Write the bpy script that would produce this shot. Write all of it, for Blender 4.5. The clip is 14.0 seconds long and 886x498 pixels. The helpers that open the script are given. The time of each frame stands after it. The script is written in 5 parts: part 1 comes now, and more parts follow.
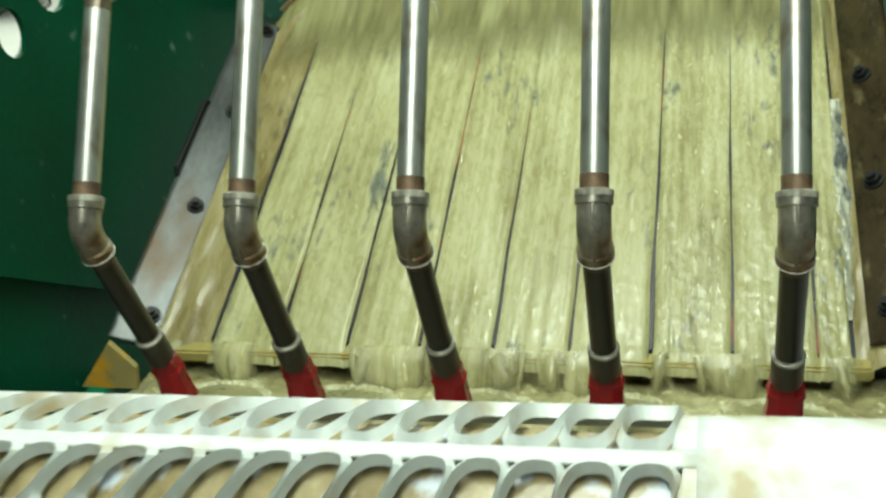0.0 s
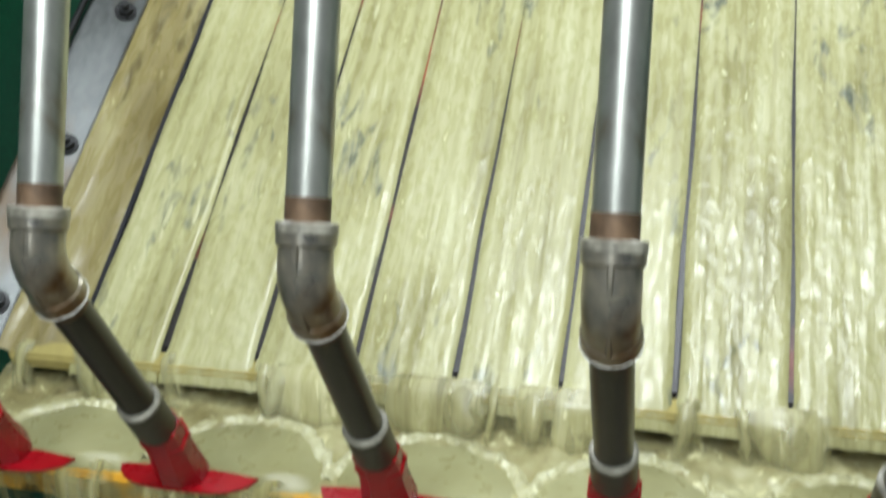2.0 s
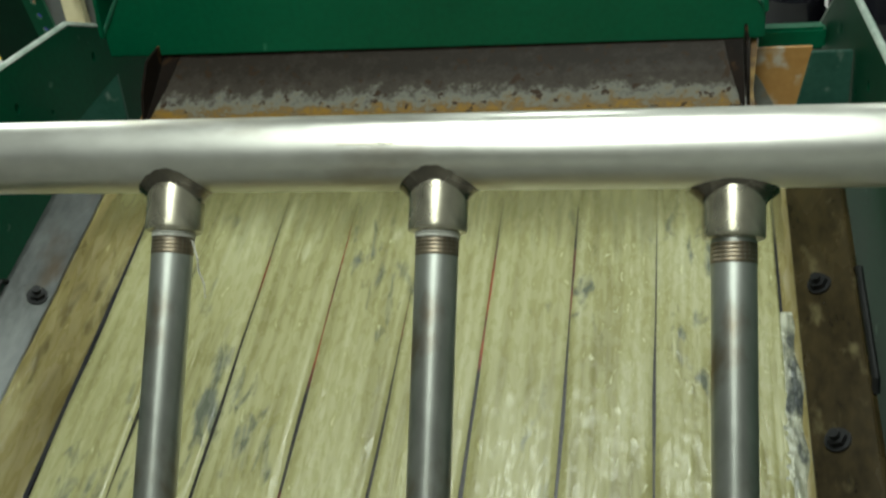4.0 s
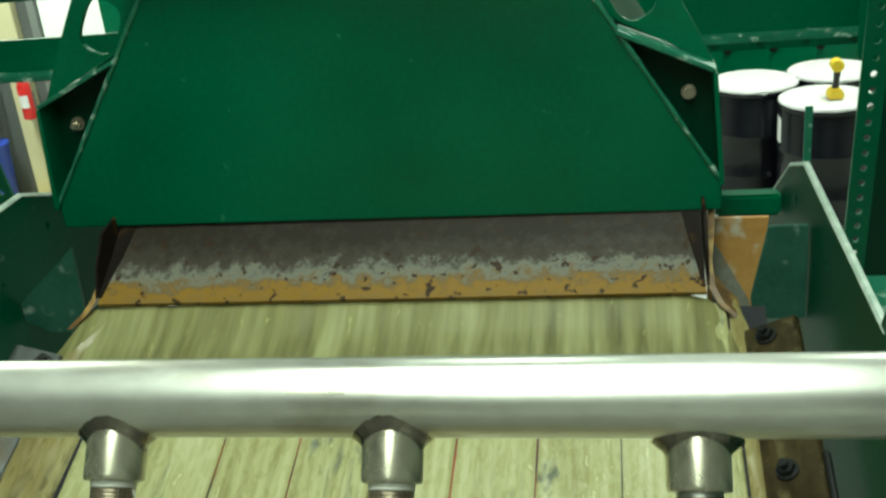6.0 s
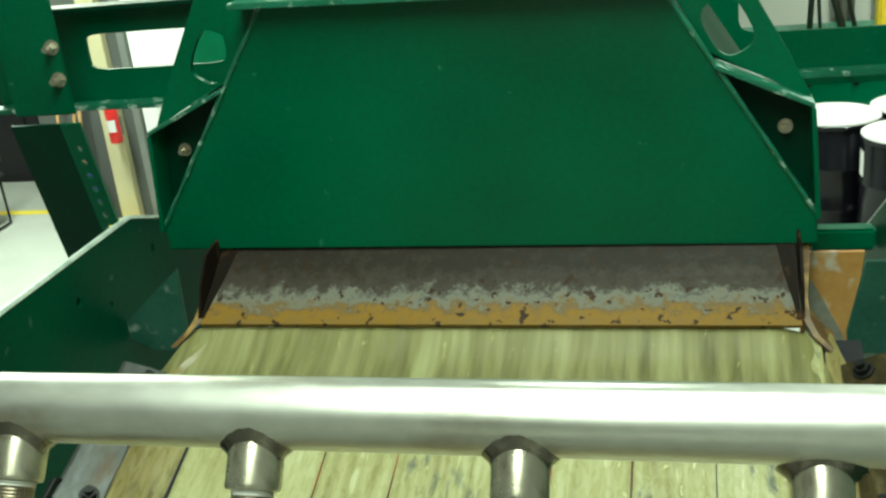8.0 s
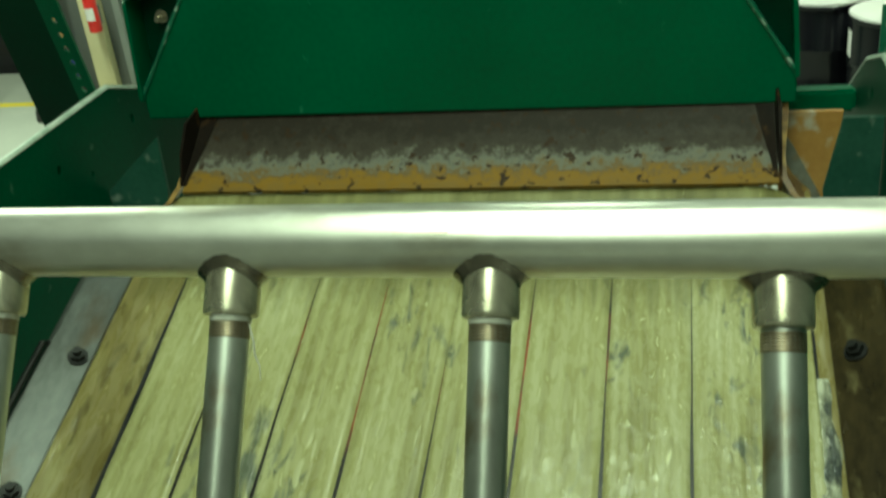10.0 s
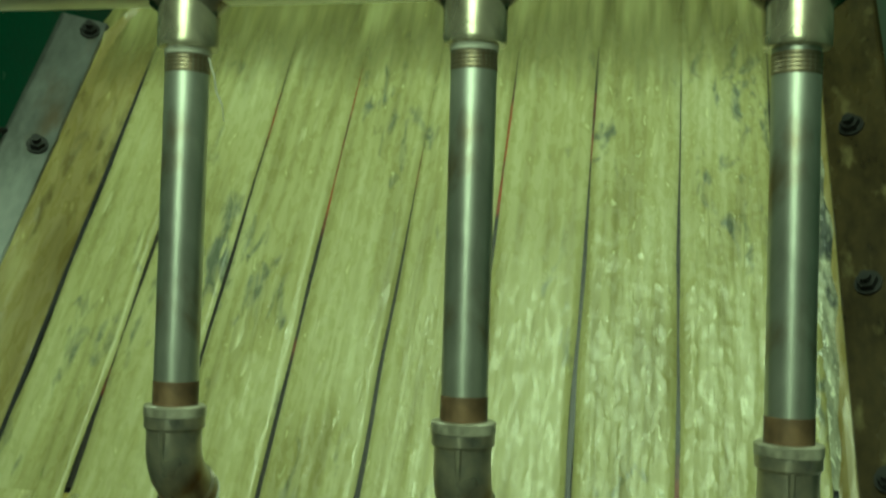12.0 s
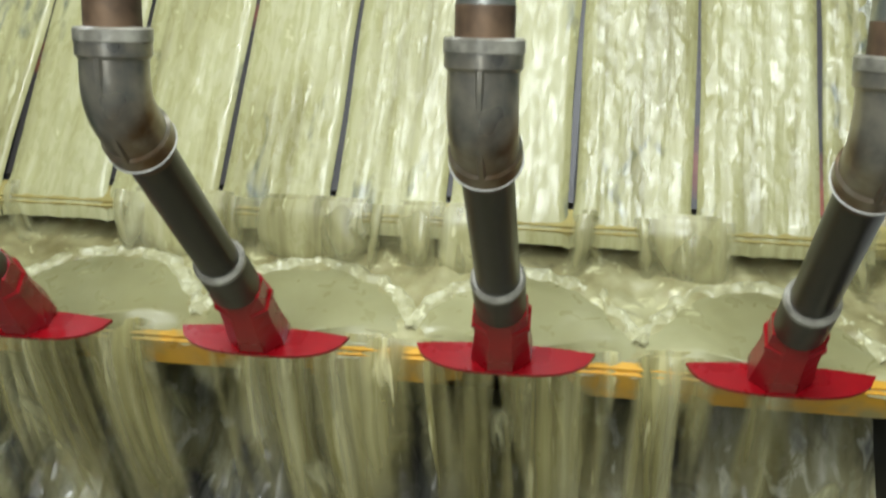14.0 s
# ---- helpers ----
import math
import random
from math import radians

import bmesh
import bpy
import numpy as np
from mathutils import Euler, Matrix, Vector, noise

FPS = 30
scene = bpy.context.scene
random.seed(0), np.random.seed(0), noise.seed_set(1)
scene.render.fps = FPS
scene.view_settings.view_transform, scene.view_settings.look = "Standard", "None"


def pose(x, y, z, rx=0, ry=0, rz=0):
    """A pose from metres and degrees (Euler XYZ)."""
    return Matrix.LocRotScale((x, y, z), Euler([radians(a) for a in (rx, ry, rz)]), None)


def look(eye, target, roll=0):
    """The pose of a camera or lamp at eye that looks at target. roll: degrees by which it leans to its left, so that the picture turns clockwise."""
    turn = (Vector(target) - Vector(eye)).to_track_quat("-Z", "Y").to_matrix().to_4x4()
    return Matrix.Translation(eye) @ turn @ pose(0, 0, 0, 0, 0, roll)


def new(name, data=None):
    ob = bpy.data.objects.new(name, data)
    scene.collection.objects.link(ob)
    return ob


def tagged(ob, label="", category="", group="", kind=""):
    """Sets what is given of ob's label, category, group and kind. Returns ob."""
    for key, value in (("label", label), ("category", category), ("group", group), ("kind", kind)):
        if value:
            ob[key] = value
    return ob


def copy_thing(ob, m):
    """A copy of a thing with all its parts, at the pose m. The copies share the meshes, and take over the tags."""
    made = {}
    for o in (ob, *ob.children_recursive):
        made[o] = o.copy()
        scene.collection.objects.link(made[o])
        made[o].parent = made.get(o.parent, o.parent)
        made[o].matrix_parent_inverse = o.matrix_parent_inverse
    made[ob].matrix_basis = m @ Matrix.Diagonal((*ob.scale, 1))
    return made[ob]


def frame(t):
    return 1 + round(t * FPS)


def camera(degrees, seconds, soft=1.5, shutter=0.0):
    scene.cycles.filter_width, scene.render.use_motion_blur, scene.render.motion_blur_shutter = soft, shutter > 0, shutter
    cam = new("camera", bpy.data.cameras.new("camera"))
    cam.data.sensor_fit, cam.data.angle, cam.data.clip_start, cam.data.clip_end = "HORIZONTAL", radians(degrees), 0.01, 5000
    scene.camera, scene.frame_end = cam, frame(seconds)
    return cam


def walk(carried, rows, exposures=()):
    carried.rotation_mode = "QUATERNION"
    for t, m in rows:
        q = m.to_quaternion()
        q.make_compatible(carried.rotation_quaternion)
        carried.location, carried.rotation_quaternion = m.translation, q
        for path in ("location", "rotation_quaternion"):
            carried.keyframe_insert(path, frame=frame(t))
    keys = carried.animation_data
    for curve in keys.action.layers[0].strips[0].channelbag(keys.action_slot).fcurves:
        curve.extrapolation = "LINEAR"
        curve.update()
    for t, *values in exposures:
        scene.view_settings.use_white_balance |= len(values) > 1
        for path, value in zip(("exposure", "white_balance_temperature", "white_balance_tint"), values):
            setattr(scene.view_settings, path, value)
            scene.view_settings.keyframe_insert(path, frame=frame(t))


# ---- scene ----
SECONDS = 14.0
cam = camera(45.1, SECONDS, soft=2.5, shutter=0.5)
walk(cam, [
    (0, look((0.139, -1.065, 2.668), (-0.362, 0.557, 1.611), -9.2)),
    (0.5, look((0.145, -0.873, 2.586), (-0.399, 0.670, 1.436), -10.8)),
    (0.6, look((0.157, -0.839, 2.553), (-0.429, 0.731, 1.462), -11.3)),
    (1, look((0.134, -0.692, 2.530), (-0.449, 0.751, 1.273), -12.3)),
    (1.5, look((0.087, -0.616, 2.488), (-0.472, 0.752, 1.140), -12.6)),
    (2, look((0.060, -0.551, 2.520), (-0.418, 0.911, 1.241), -8.3)),
    (2.5, look((0.124, -0.529, 2.572), (-0.414, 0.981, 1.377), -8.1)),
    (3, look((0.170, -0.516, 2.605), (-0.348, 1.060, 1.488), -8.5)),
    (3.5, look((0.160, -0.516, 2.637), (-0.238, 1.114, 1.560), -6.6)),
    (4, look((0.173, -0.533, 2.657), (-0.236, 1.158, 1.672), -6.6)),
    (4.2, look((0.172, -0.533, 2.665), (-0.212, 1.170, 1.688), -6.4)),
    (6.3, look((0.177, -0.450, 2.736), (-0.160, 1.366, 1.969), -5.9)),
    (6.5, look((0.174, -0.445, 2.739), (-0.160, 1.376, 1.984), -5.9)),
    (7, look((0.143, -0.463, 2.744), (-0.268, 1.348, 2.001), -5.6)),
    (7.2, look((0.127, -0.473, 2.749), (-0.340, 1.329, 2.017), -6.2)),
    (9.3, look((0.154, -0.542, 2.734), (-0.285, 1.242, 1.953), -6.0)),
    (9.5, look((0.152, -0.545, 2.727), (-0.283, 1.227, 1.917), -5.9)),
    (10, look((0.151, -0.536, 2.700), (-0.293, 1.185, 1.786), -6.9)),
    (10.5, look((0.148, -0.518, 2.667), (-0.281, 1.155, 1.663), -6.9)),
    (11, look((0.144, -0.512, 2.648), (-0.297, 1.118, 1.590), -7.3)),
    (12, look((0.133, -0.517, 2.601), (-0.264, 1.043, 1.415), -7.2)),
    (12.5, look((0.118, -0.506, 2.560), (-0.249, 1.003, 1.299), -6.5)),
    (13, look((0.107, -0.466, 2.526), (-0.257, 0.904, 1.116), -8.3)),
    (13.3, look((0.089, -0.464, 2.504), (-0.238, 0.862, 1.043), -7.6)),
    (13.5, look((0.084, -0.442, 2.480), (-0.234, 0.810, 0.953), -7.8)),
    (13.6, look((0.082, -0.454, 2.470), (-0.231, 0.800, 0.943), -7.4)),
    (14, look((0.073, -0.455, 2.443), (-0.227, 0.768, 0.889), -7.4)),
], exposures=[(0.0, 0.1, 6500, 4), (0.7, 0.2, 6500, 5), (1.5, 0.33, 6150, 14), (2.0, 0.3, 6000, 22), (2.5, -0.02, 6150, 9), (3.0, -0.28, 6400, 5), (4.0, -0.55, 6400, 11), (6.5, -0.05, 6500, -8), (7.2, 0.05, 6500, -8), (9.5, -0.1, 7000, -14), (10.0, -0.56, 7150, -22), (10.5, -0.84, 7300, -34), (11.0, -0.92, 7600, -40), (12.5, -0.42, 7800, -42), (13.2, -0.08, 7000, -12), (13.6, 0.0, 6600, 0), (14.0, 0.18, 6100, 22)])

# ---- light: a hall under rows of ceiling tubes ----
world = bpy.data.worlds.new("hall_air")
world.use_nodes = True
world.node_tree.nodes["Background"].inputs[0].default_value = (0.70, 0.85, 0.72, 1)
world.node_tree.nodes["Background"].inputs[1].default_value = 0.03
scene.world = world


def ceiling_lamp(x, y, power, length=3.0, width=0.5):
    data = bpy.data.lights.new("ceiling_lamp", "AREA")
    data.shape, data.size, data.size_y, data.energy = "RECTANGLE", width, length, power
    data.color = (0.90, 1.0, 0.90)
    ob = new("ceiling_lamp", data)
    ob.location = (x, y, 4.55)
    return ob


for lx, ly, lp, *size in ((-0.1, -0.3, 144, 3.4, 1.1), (-0.3, -3.2, 17), (-0.4, 5.2, 60), (-4.4, 5.6, 480), (2.2, 5.9, 260)):
    ceiling_lamp(lx, ly, lp, *size)


# ---- materials ----
def mat(name, a, b=None, rough=0.5, metal=0.0, scale=8.0, stretch=(1, 1, 1), rough2=None, bump=0.15, fine=90.0,
        spots=None, spot_scale=14.0, spot_at=0.6, spot_width=0.08, coat=0.0, spec=0.5, contrast=0.25, alpha=None, detail=5.0):
    m = bpy.data.materials.new(name)
    m.use_nodes = True
    nt = m.node_tree
    n, l = nt.nodes, nt.links
    p = n["Principled BSDF"]
    p.inputs["Metallic"].default_value = metal
    p.inputs["Coat Weight"].default_value = coat
    p.inputs["Coat Roughness"].default_value = 0.12
    p.inputs["Specular IOR Level"].default_value = spec
    tc = n.new("ShaderNodeTexCoord")
    mp = n.new("ShaderNodeMapping")
    mp.inputs["Scale"].default_value = stretch
    l.new(tc.outputs["Object"], mp.inputs["Vector"])

    def tex(s, detail=5.0):
        t = n.new("ShaderNodeTexNoise")
        t.inputs["Scale"].default_value, t.inputs["Detail"].default_value = s, detail
        l.new(mp.outputs["Vector"], t.inputs["Vector"])
        return t

    def ramp(src, lo, hi, ca, cb):
        r = n.new("ShaderNodeValToRGB")
        r.color_ramp.elements[0].position, r.color_ramp.elements[1].position = lo, hi
        r.color_ramp.elements[0].color, r.color_ramp.elements[1].color = (*ca, 1), (*cb, 1)
        l.new(src, r.inputs["Fac"])
        return r.outputs["Color"]

    b = b or tuple(c * 0.8 for c in a)
    big, small = tex(scale, detail), tex(fine, min(3.0, detail))
    mix = n.new("ShaderNodeMix")
    mix.data_type = "FLOAT"
    mix.inputs[0].default_value = 0.35
    l.new(big.outputs["Fac"], mix.inputs[2])
    l.new(small.outputs["Fac"], mix.inputs[3])
    col = ramp(mix.outputs[0], 0.5 - contrast, 0.5 + contrast, b, a)
    if spots:
        sp = tex(spot_scale, 6.0)
        fac = ramp(sp.outputs["Fac"], spot_at - spot_width, spot_at + spot_width, (0, 0, 0), (1, 1, 1))
        mx = n.new("ShaderNodeMix")
        mx.data_type = "RGBA"
        l.new(fac, mx.inputs[0])
        l.new(col, mx.inputs[6])
        mx.inputs[7].default_value = (*spots, 1)
        col = mx.outputs[2]
    l.new(col, p.inputs["Base Color"])
    rough2 = rough * 1.35 if rough2 is None else rough2
    l.new(ramp(big.outputs["Fac"], 0.3, 0.7, (rough,) * 3, (min(1, rough2),) * 3), p.inputs["Roughness"])
    if alpha:
        thin = tex(scale * 2.2, 1.0)
        l.new(ramp(thin.outputs["Fac"], 0.36, 0.60, (alpha[0],) * 3, (alpha[1],) * 3), p.inputs["Alpha"])
    if bump:
        bp = n.new("ShaderNodeBump")
        bp.inputs["Strength"].default_value, bp.inputs["Distance"].default_value = bump, 0.002
        l.new(mix.outputs[0], bp.inputs["Height"])
        l.new(bp.outputs["Normal"], p.inputs["Normal"])
    return m


def flow_mat(name, dark, mid, pale, blotch=None, streak=(70, 3, 0), mottle=(9, 3.5, 0), blot=(20, 8, 0), zone=(3.6, 2.2, 0), blot_at=0.33, rough=(0.16, 0.4), bump=0.5,
             holes=None, hole_at=(0.40, 0.56), foam=0.66, spread=0.17, fade=None):
    """Running slurry: fine streaks, broad mottling, thin dark places, pale foam with painted glints, and holes in
    falling sheets.
    """
    m = bpy.data.materials.new(name)
    m.use_nodes = True
    n, l = m.node_tree.nodes, m.node_tree.links
    p = n["Principled BSDF"]
    tc = n.new("ShaderNodeTexCoord")

    def tex(stretch, detail=4.0, wobble=0.0):
        mp = n.new("ShaderNodeMapping")
        mp.inputs["Scale"].default_value = stretch
        l.new(tc.outputs["Object"], mp.inputs["Vector"])
        k = n.new("ShaderNodeTexNoise")
        k.inputs["Scale"].default_value, k.inputs["Detail"].default_value, k.inputs["Distortion"].default_value = 1.0, detail, wobble
        l.new(mp.outputs["Vector"], k.inputs["Vector"])
        return k.outputs["Fac"]

    def ramp(src, *stops):
        r = n.new("ShaderNodeValToRGB")
        el = r.color_ramp.elements
        while len(el) < len(stops):
            el.new(0.5)
        for e, (at, c) in zip(el, stops):
            e.position, e.color = at, (*c, 1) if isinstance(c, tuple) else (c, c, c, 1)
        l.new(src, r.inputs["Fac"])
        return r.outputs["Color"]

    def calc(op, a, c):
        k = n.new("ShaderNodeMath")
        k.operation = op
        for i, v in enumerate((a, c)):
            if isinstance(v, (int, float)):
                k.inputs[i].default_value = v
            else:
                l.new(v, k.inputs[i])
        return k.outputs[0]

    def blend(fac, a, c):
        k = n.new("ShaderNodeMix")
        k.data_type = "RGBA"
        l.new(fac, k.inputs[0])
        l.new(a, k.inputs[6])
        if isinstance(c, tuple):
            k.inputs[7].default_value = (*c, 1)
        else:
            l.new(c, k.inputs[7])
        return k.outputs[2]
    s, mo = tex(streak), tex(mottle, 5.0, 0.4)
    both = calc("ADD", calc("MULTIPLY", s, 0.48), calc("MULTIPLY", mo, 0.52))
    col = ramp(both, (0.5 - spread, dark), (0.5, mid), (0.5 + spread, pale))
    fine = tex(tuple(v * 2.3 for v in streak), 3.0)
    froth = tex(tuple(v * 2.6 for v in blot), 5.0, 0.6)
    # pale flecks: foam, with its glints put into the colour
    foamy = ramp(froth, (foam - 0.04, 0.0), (foam + 0.05, 1.0))
    col = blend(foamy, col, tuple(min(0.85, v * 1.25) for v in pale))
    if blotch:
        fac = calc("MULTIPLY", tex(blot, 6.0, 0.8), tex(zone, 2.0))
        col = blend(ramp(calc("ADD", fac, calc("MULTIPLY", calc("SUBTRACT", froth, 0.5), 0.16)), (blot_at - 0.02, 0.0), (blot_at + 0.08, 0.8)), col, blotch)
    l.new(col, p.inputs["Base Color"])
    l.new(ramp(froth, (0.4, rough[1]), (0.62, rough[0])), p.inputs["Roughness"])
    bp = n.new("ShaderNodeBump")
    bp.inputs["Strength"].default_value, bp.inputs["Distance"].default_value = bump, 0.003
    l.new(calc("ADD", calc("ADD", calc("MULTIPLY", s, 0.5), calc("MULTIPLY", fine, 0.25)), calc("MULTIPLY", froth, 0.5)), bp.inputs["Height"])
    l.new(bp.outputs["Normal"], p.inputs["Normal"])
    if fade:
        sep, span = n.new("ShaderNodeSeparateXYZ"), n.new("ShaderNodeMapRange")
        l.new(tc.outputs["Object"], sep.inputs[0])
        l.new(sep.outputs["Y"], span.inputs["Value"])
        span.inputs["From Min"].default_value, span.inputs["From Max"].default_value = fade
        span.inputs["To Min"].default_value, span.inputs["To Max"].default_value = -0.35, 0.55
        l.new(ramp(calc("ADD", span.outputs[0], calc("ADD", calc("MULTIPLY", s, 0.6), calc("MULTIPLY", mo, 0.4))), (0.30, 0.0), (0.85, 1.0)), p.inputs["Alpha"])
    if holes:
        thin = n.new("ShaderNodeAttribute")
        thin.attribute_name = "thin"
        l.new(calc("MULTIPLY", ramp(tex(holes, 3.0, 0.3), (hole_at[0], 0.0), (hole_at[1], 1.0)), thin.outputs["Fac"]), p.inputs["Alpha"])
    return m


def stained_shaded_plate():
    """Grey paint that flakes into rust towards the wet lower edge; hood shade is painted at the top."""
    m = bpy.data.materials.new("flaking_plate")
    m.use_nodes = True
    n, l = m.node_tree.nodes, m.node_tree.links
    p = n["Principled BSDF"]
    tc = n.new("ShaderNodeTexCoord")
    sep = n.new("ShaderNodeSeparateXYZ")
    l.new(tc.outputs["Object"], sep.inputs[0])

    def tex(scale, detail):
        k = n.new("ShaderNodeTexNoise")
        k.inputs["Scale"].default_value, k.inputs["Detail"].default_value = scale, detail
        l.new(tc.outputs["Object"], k.inputs["Vector"])
        return k.outputs["Fac"]

    def span(src, a, c, lo, hi):
        k = n.new("ShaderNodeMapRange")
        k.inputs["From Min"].default_value, k.inputs["From Max"].default_value = a, c
        k.inputs["To Min"].default_value, k.inputs["To Max"].default_value = lo, hi
        l.new(src, k.inputs["Value"])
        return k.outputs["Result"]

    def plus(a, c):
        k = n.new("ShaderNodeMath")
        l.new(a, k.inputs[0])
        l.new(c, k.inputs[1])
        return k.outputs[0]
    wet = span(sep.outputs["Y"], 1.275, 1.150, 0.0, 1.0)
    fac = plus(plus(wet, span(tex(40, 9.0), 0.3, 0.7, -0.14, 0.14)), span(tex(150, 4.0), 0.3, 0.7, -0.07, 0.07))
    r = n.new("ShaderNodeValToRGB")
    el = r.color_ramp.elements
    # the first stops paint the hood's shade, the later ones flakes and rust
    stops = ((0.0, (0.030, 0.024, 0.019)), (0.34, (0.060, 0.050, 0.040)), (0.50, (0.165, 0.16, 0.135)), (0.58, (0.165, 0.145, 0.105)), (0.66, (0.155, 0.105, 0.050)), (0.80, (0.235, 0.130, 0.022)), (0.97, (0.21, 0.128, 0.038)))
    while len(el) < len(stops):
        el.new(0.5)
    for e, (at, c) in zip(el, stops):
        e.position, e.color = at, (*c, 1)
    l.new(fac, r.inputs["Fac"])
    d = n.new("ShaderNodeValToRGB")
    d.color_ramp.elements[0].position, d.color_ramp.elements[1].position = 0.61, 0.65
    l.new(tex(52, 4.0), d.inputs["Fac"])
    k = n.new("ShaderNodeMix")
    k.data_type = "RGBA"
    l.new(d.outputs["Color"], k.inputs[0])
    l.new(r.outputs["Color"], k.inputs[6])
    k.inputs[7].default_value = (0.040, 0.024, 0.014, 1)
    l.new(k.outputs[2], p.inputs["Base Color"])
    p.inputs["Roughness"].default_value = 0.45
    p.inputs["Specular IOR Level"].default_value = 0.10
    bp = n.new("ShaderNodeBump")
    bp.inputs["Strength"].default_value, bp.inputs["Distance"].default_value = 0.4, 0.001
    l.new(fac, bp.inputs["Height"])
    l.new(bp.outputs["Normal"], p.inputs["Normal"])
    return m


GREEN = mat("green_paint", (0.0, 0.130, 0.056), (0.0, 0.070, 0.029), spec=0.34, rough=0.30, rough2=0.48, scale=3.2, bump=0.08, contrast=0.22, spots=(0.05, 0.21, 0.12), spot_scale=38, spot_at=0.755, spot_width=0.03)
# darker copy of the green paint: the sides' shade is in the colour
SHADED_SIDE_GREEN = mat("side_green_paint", (0.0, 0.070, 0.031), (0.0, 0.036, 0.016), spec=0.10, rough=0.5, rough2=0.55, scale=4, bump=0.08, contrast=0.2, spots=(0.10, 0.19, 0.14), spot_scale=20, spot_at=0.72, spot_width=0.05)
EDGE = mat("bare_chipped_edge", (0.70, 0.74, 0.68), (0.22, 0.34, 0.26), rough=0.4, scale=30, bump=0.2)
GREEN_WORN = mat("worn_green_paint", (0.03, 0.20, 0.12), (0.006, 0.095, 0.046), rough=0.32, scale=22, bump=0.2, spots=(0.45, 0.58, 0.50), spot_scale=40, spot_at=0.635, spot_width=0.05)
# near-black copy of the green paint, with deep shade put into the colour
DEEP_SHADE_GREEN = mat("dark_green_paint", (0.0, 0.040, 0.018), (0.0, 0.022, 0.010), spec=0.2, rough=0.4, scale=6, bump=0.08)
PIPE = mat("stainless_pipe", (0.50, 0.515, 0.47), (0.33, 0.335, 0.295), rough=0.29, rough2=0.45, metal=0.85, scale=9, stretch=(1, 1, 0.25), bump=0.06, contrast=0.18, spots=(0.22, 0.16, 0.09), spot_scale=22, spot_at=0.66, spot_width=0.08)
MANIFOLD = mat("brushed_pipe", (0.82, 0.81, 0.75), (0.58, 0.57, 0.51), rough=0.24, rough2=0.42, metal=0.9, scale=7, stretch=(0.5, 1, 1), bump=0.09, contrast=0.2, spots=(0.30, 0.23, 0.14), spot_scale=13, spot_at=0.64, spot_width=0.10)
BLACK_PIPE = mat("black_iron_pipe", (0.034, 0.029, 0.018), (0.013, 0.011, 0.008), rough=0.28, metal=0.12, scale=14, stretch=(1, 1, 0.3), bump=0.15, contrast=0.2, spots=(0.09, 0.052, 0.026), spot_scale=20, spot_at=0.64)
FITTING = mat("cast_iron_fitting", (0.42, 0.37, 0.27), (0.13, 0.13, 0.12), rough=0.26, metal=0.7, scale=18, bump=0.35, contrast=0.17, spots=(0.15, 0.082, 0.035), spot_scale=20, spot_at=0.60, spot_width=0.10)
COLLAR = mat("turned_steel", (0.70, 0.66, 0.52), (0.34, 0.31, 0.23), rough=0.20, rough2=0.40, metal=0.8, scale=22, stretch=(1, 1, 0.4), bump=0.08, contrast=0.2, spots=(0.10, 0.085, 0.06), spot_scale=24, spot_at=0.61, spot_width=0.08)
WELD = mat("heat_tinted_weld", (0.36, 0.32, 0.26), (0.09, 0.08, 0.07), rough=0.17, rough2=0.3, metal=0.9, scale=26, bump=0.3)
RUST = mat("rust", (0.17, 0.105, 0.058), (0.055, 0.034, 0.020), rough=0.5, metal=0.35, scale=40, bump=0.5, contrast=0.15)
# the pale blue-grey spots are reflections painted on the khaki
REFLECTING_LINER = mat("khaki_liner", (0.40, 0.33, 0.18), (0.20, 0.155, 0.075), rough=0.14, rough2=0.3, scale=26, bump=0.7, contrast=0.16, spots=(0.50, 0.55, 0.60), spot_scale=30, spot_at=0.60, spot_width=0.05)
THREAD = mat("straw_thread", (0.34, 0.28, 0.20), (0.17, 0.13, 0.085), rough=0.35, metal=0.8, scale=30, bump=0.3)
SEAL = mat("grey_sealant", (0.38, 0.36, 0.29), (0.15, 0.14, 0.11), rough=0.32, metal=0.2, scale=45, bump=0.4, contrast=0.15)
TAPE = mat("thread_tape", (0.75, 0.74, 0.68), (0.55, 0.54, 0.48), rough=0.5, scale=60, bump=0.3)
RED = mat("red_plastic", (0.36, 0.004, 0.008), (0.19, 0.002, 0.005), rough=0.22, rough2=0.4, scale=18, bump=0.12)
COUPLING = mat("grey_coupling", (0.085, 0.078, 0.054), (0.042, 0.038, 0.028), rough=0.4, metal=0.4, scale=20, bump=0.2)
SLURRY = flow_mat("slurry", (0.22, 0.20, 0.075), (0.405, 0.385, 0.185), (0.55, 0.54, 0.32), (0.10, 0.12, 0.11), streak=(72, 2.2, 0), foam=0.70, spread=0.20, rough=(0.12, 0.46), bump=0.5, blot=(36, 12, 0), zone=(5, 3, 0), blot_at=0.345)
TURBULENT = flow_mat("turbulent_slurry", (0.20, 0.18, 0.068), (0.395, 0.375, 0.18), (0.55, 0.54, 0.34), (0.09, 0.11, 0.105), streak=(72, 5, 0), foam=0.665, spread=0.19, rough=(0.07, 0.42), bump=0.85, blot=(40, 17, 0), zone=(6, 3.5, 0), blot_at=0.335)
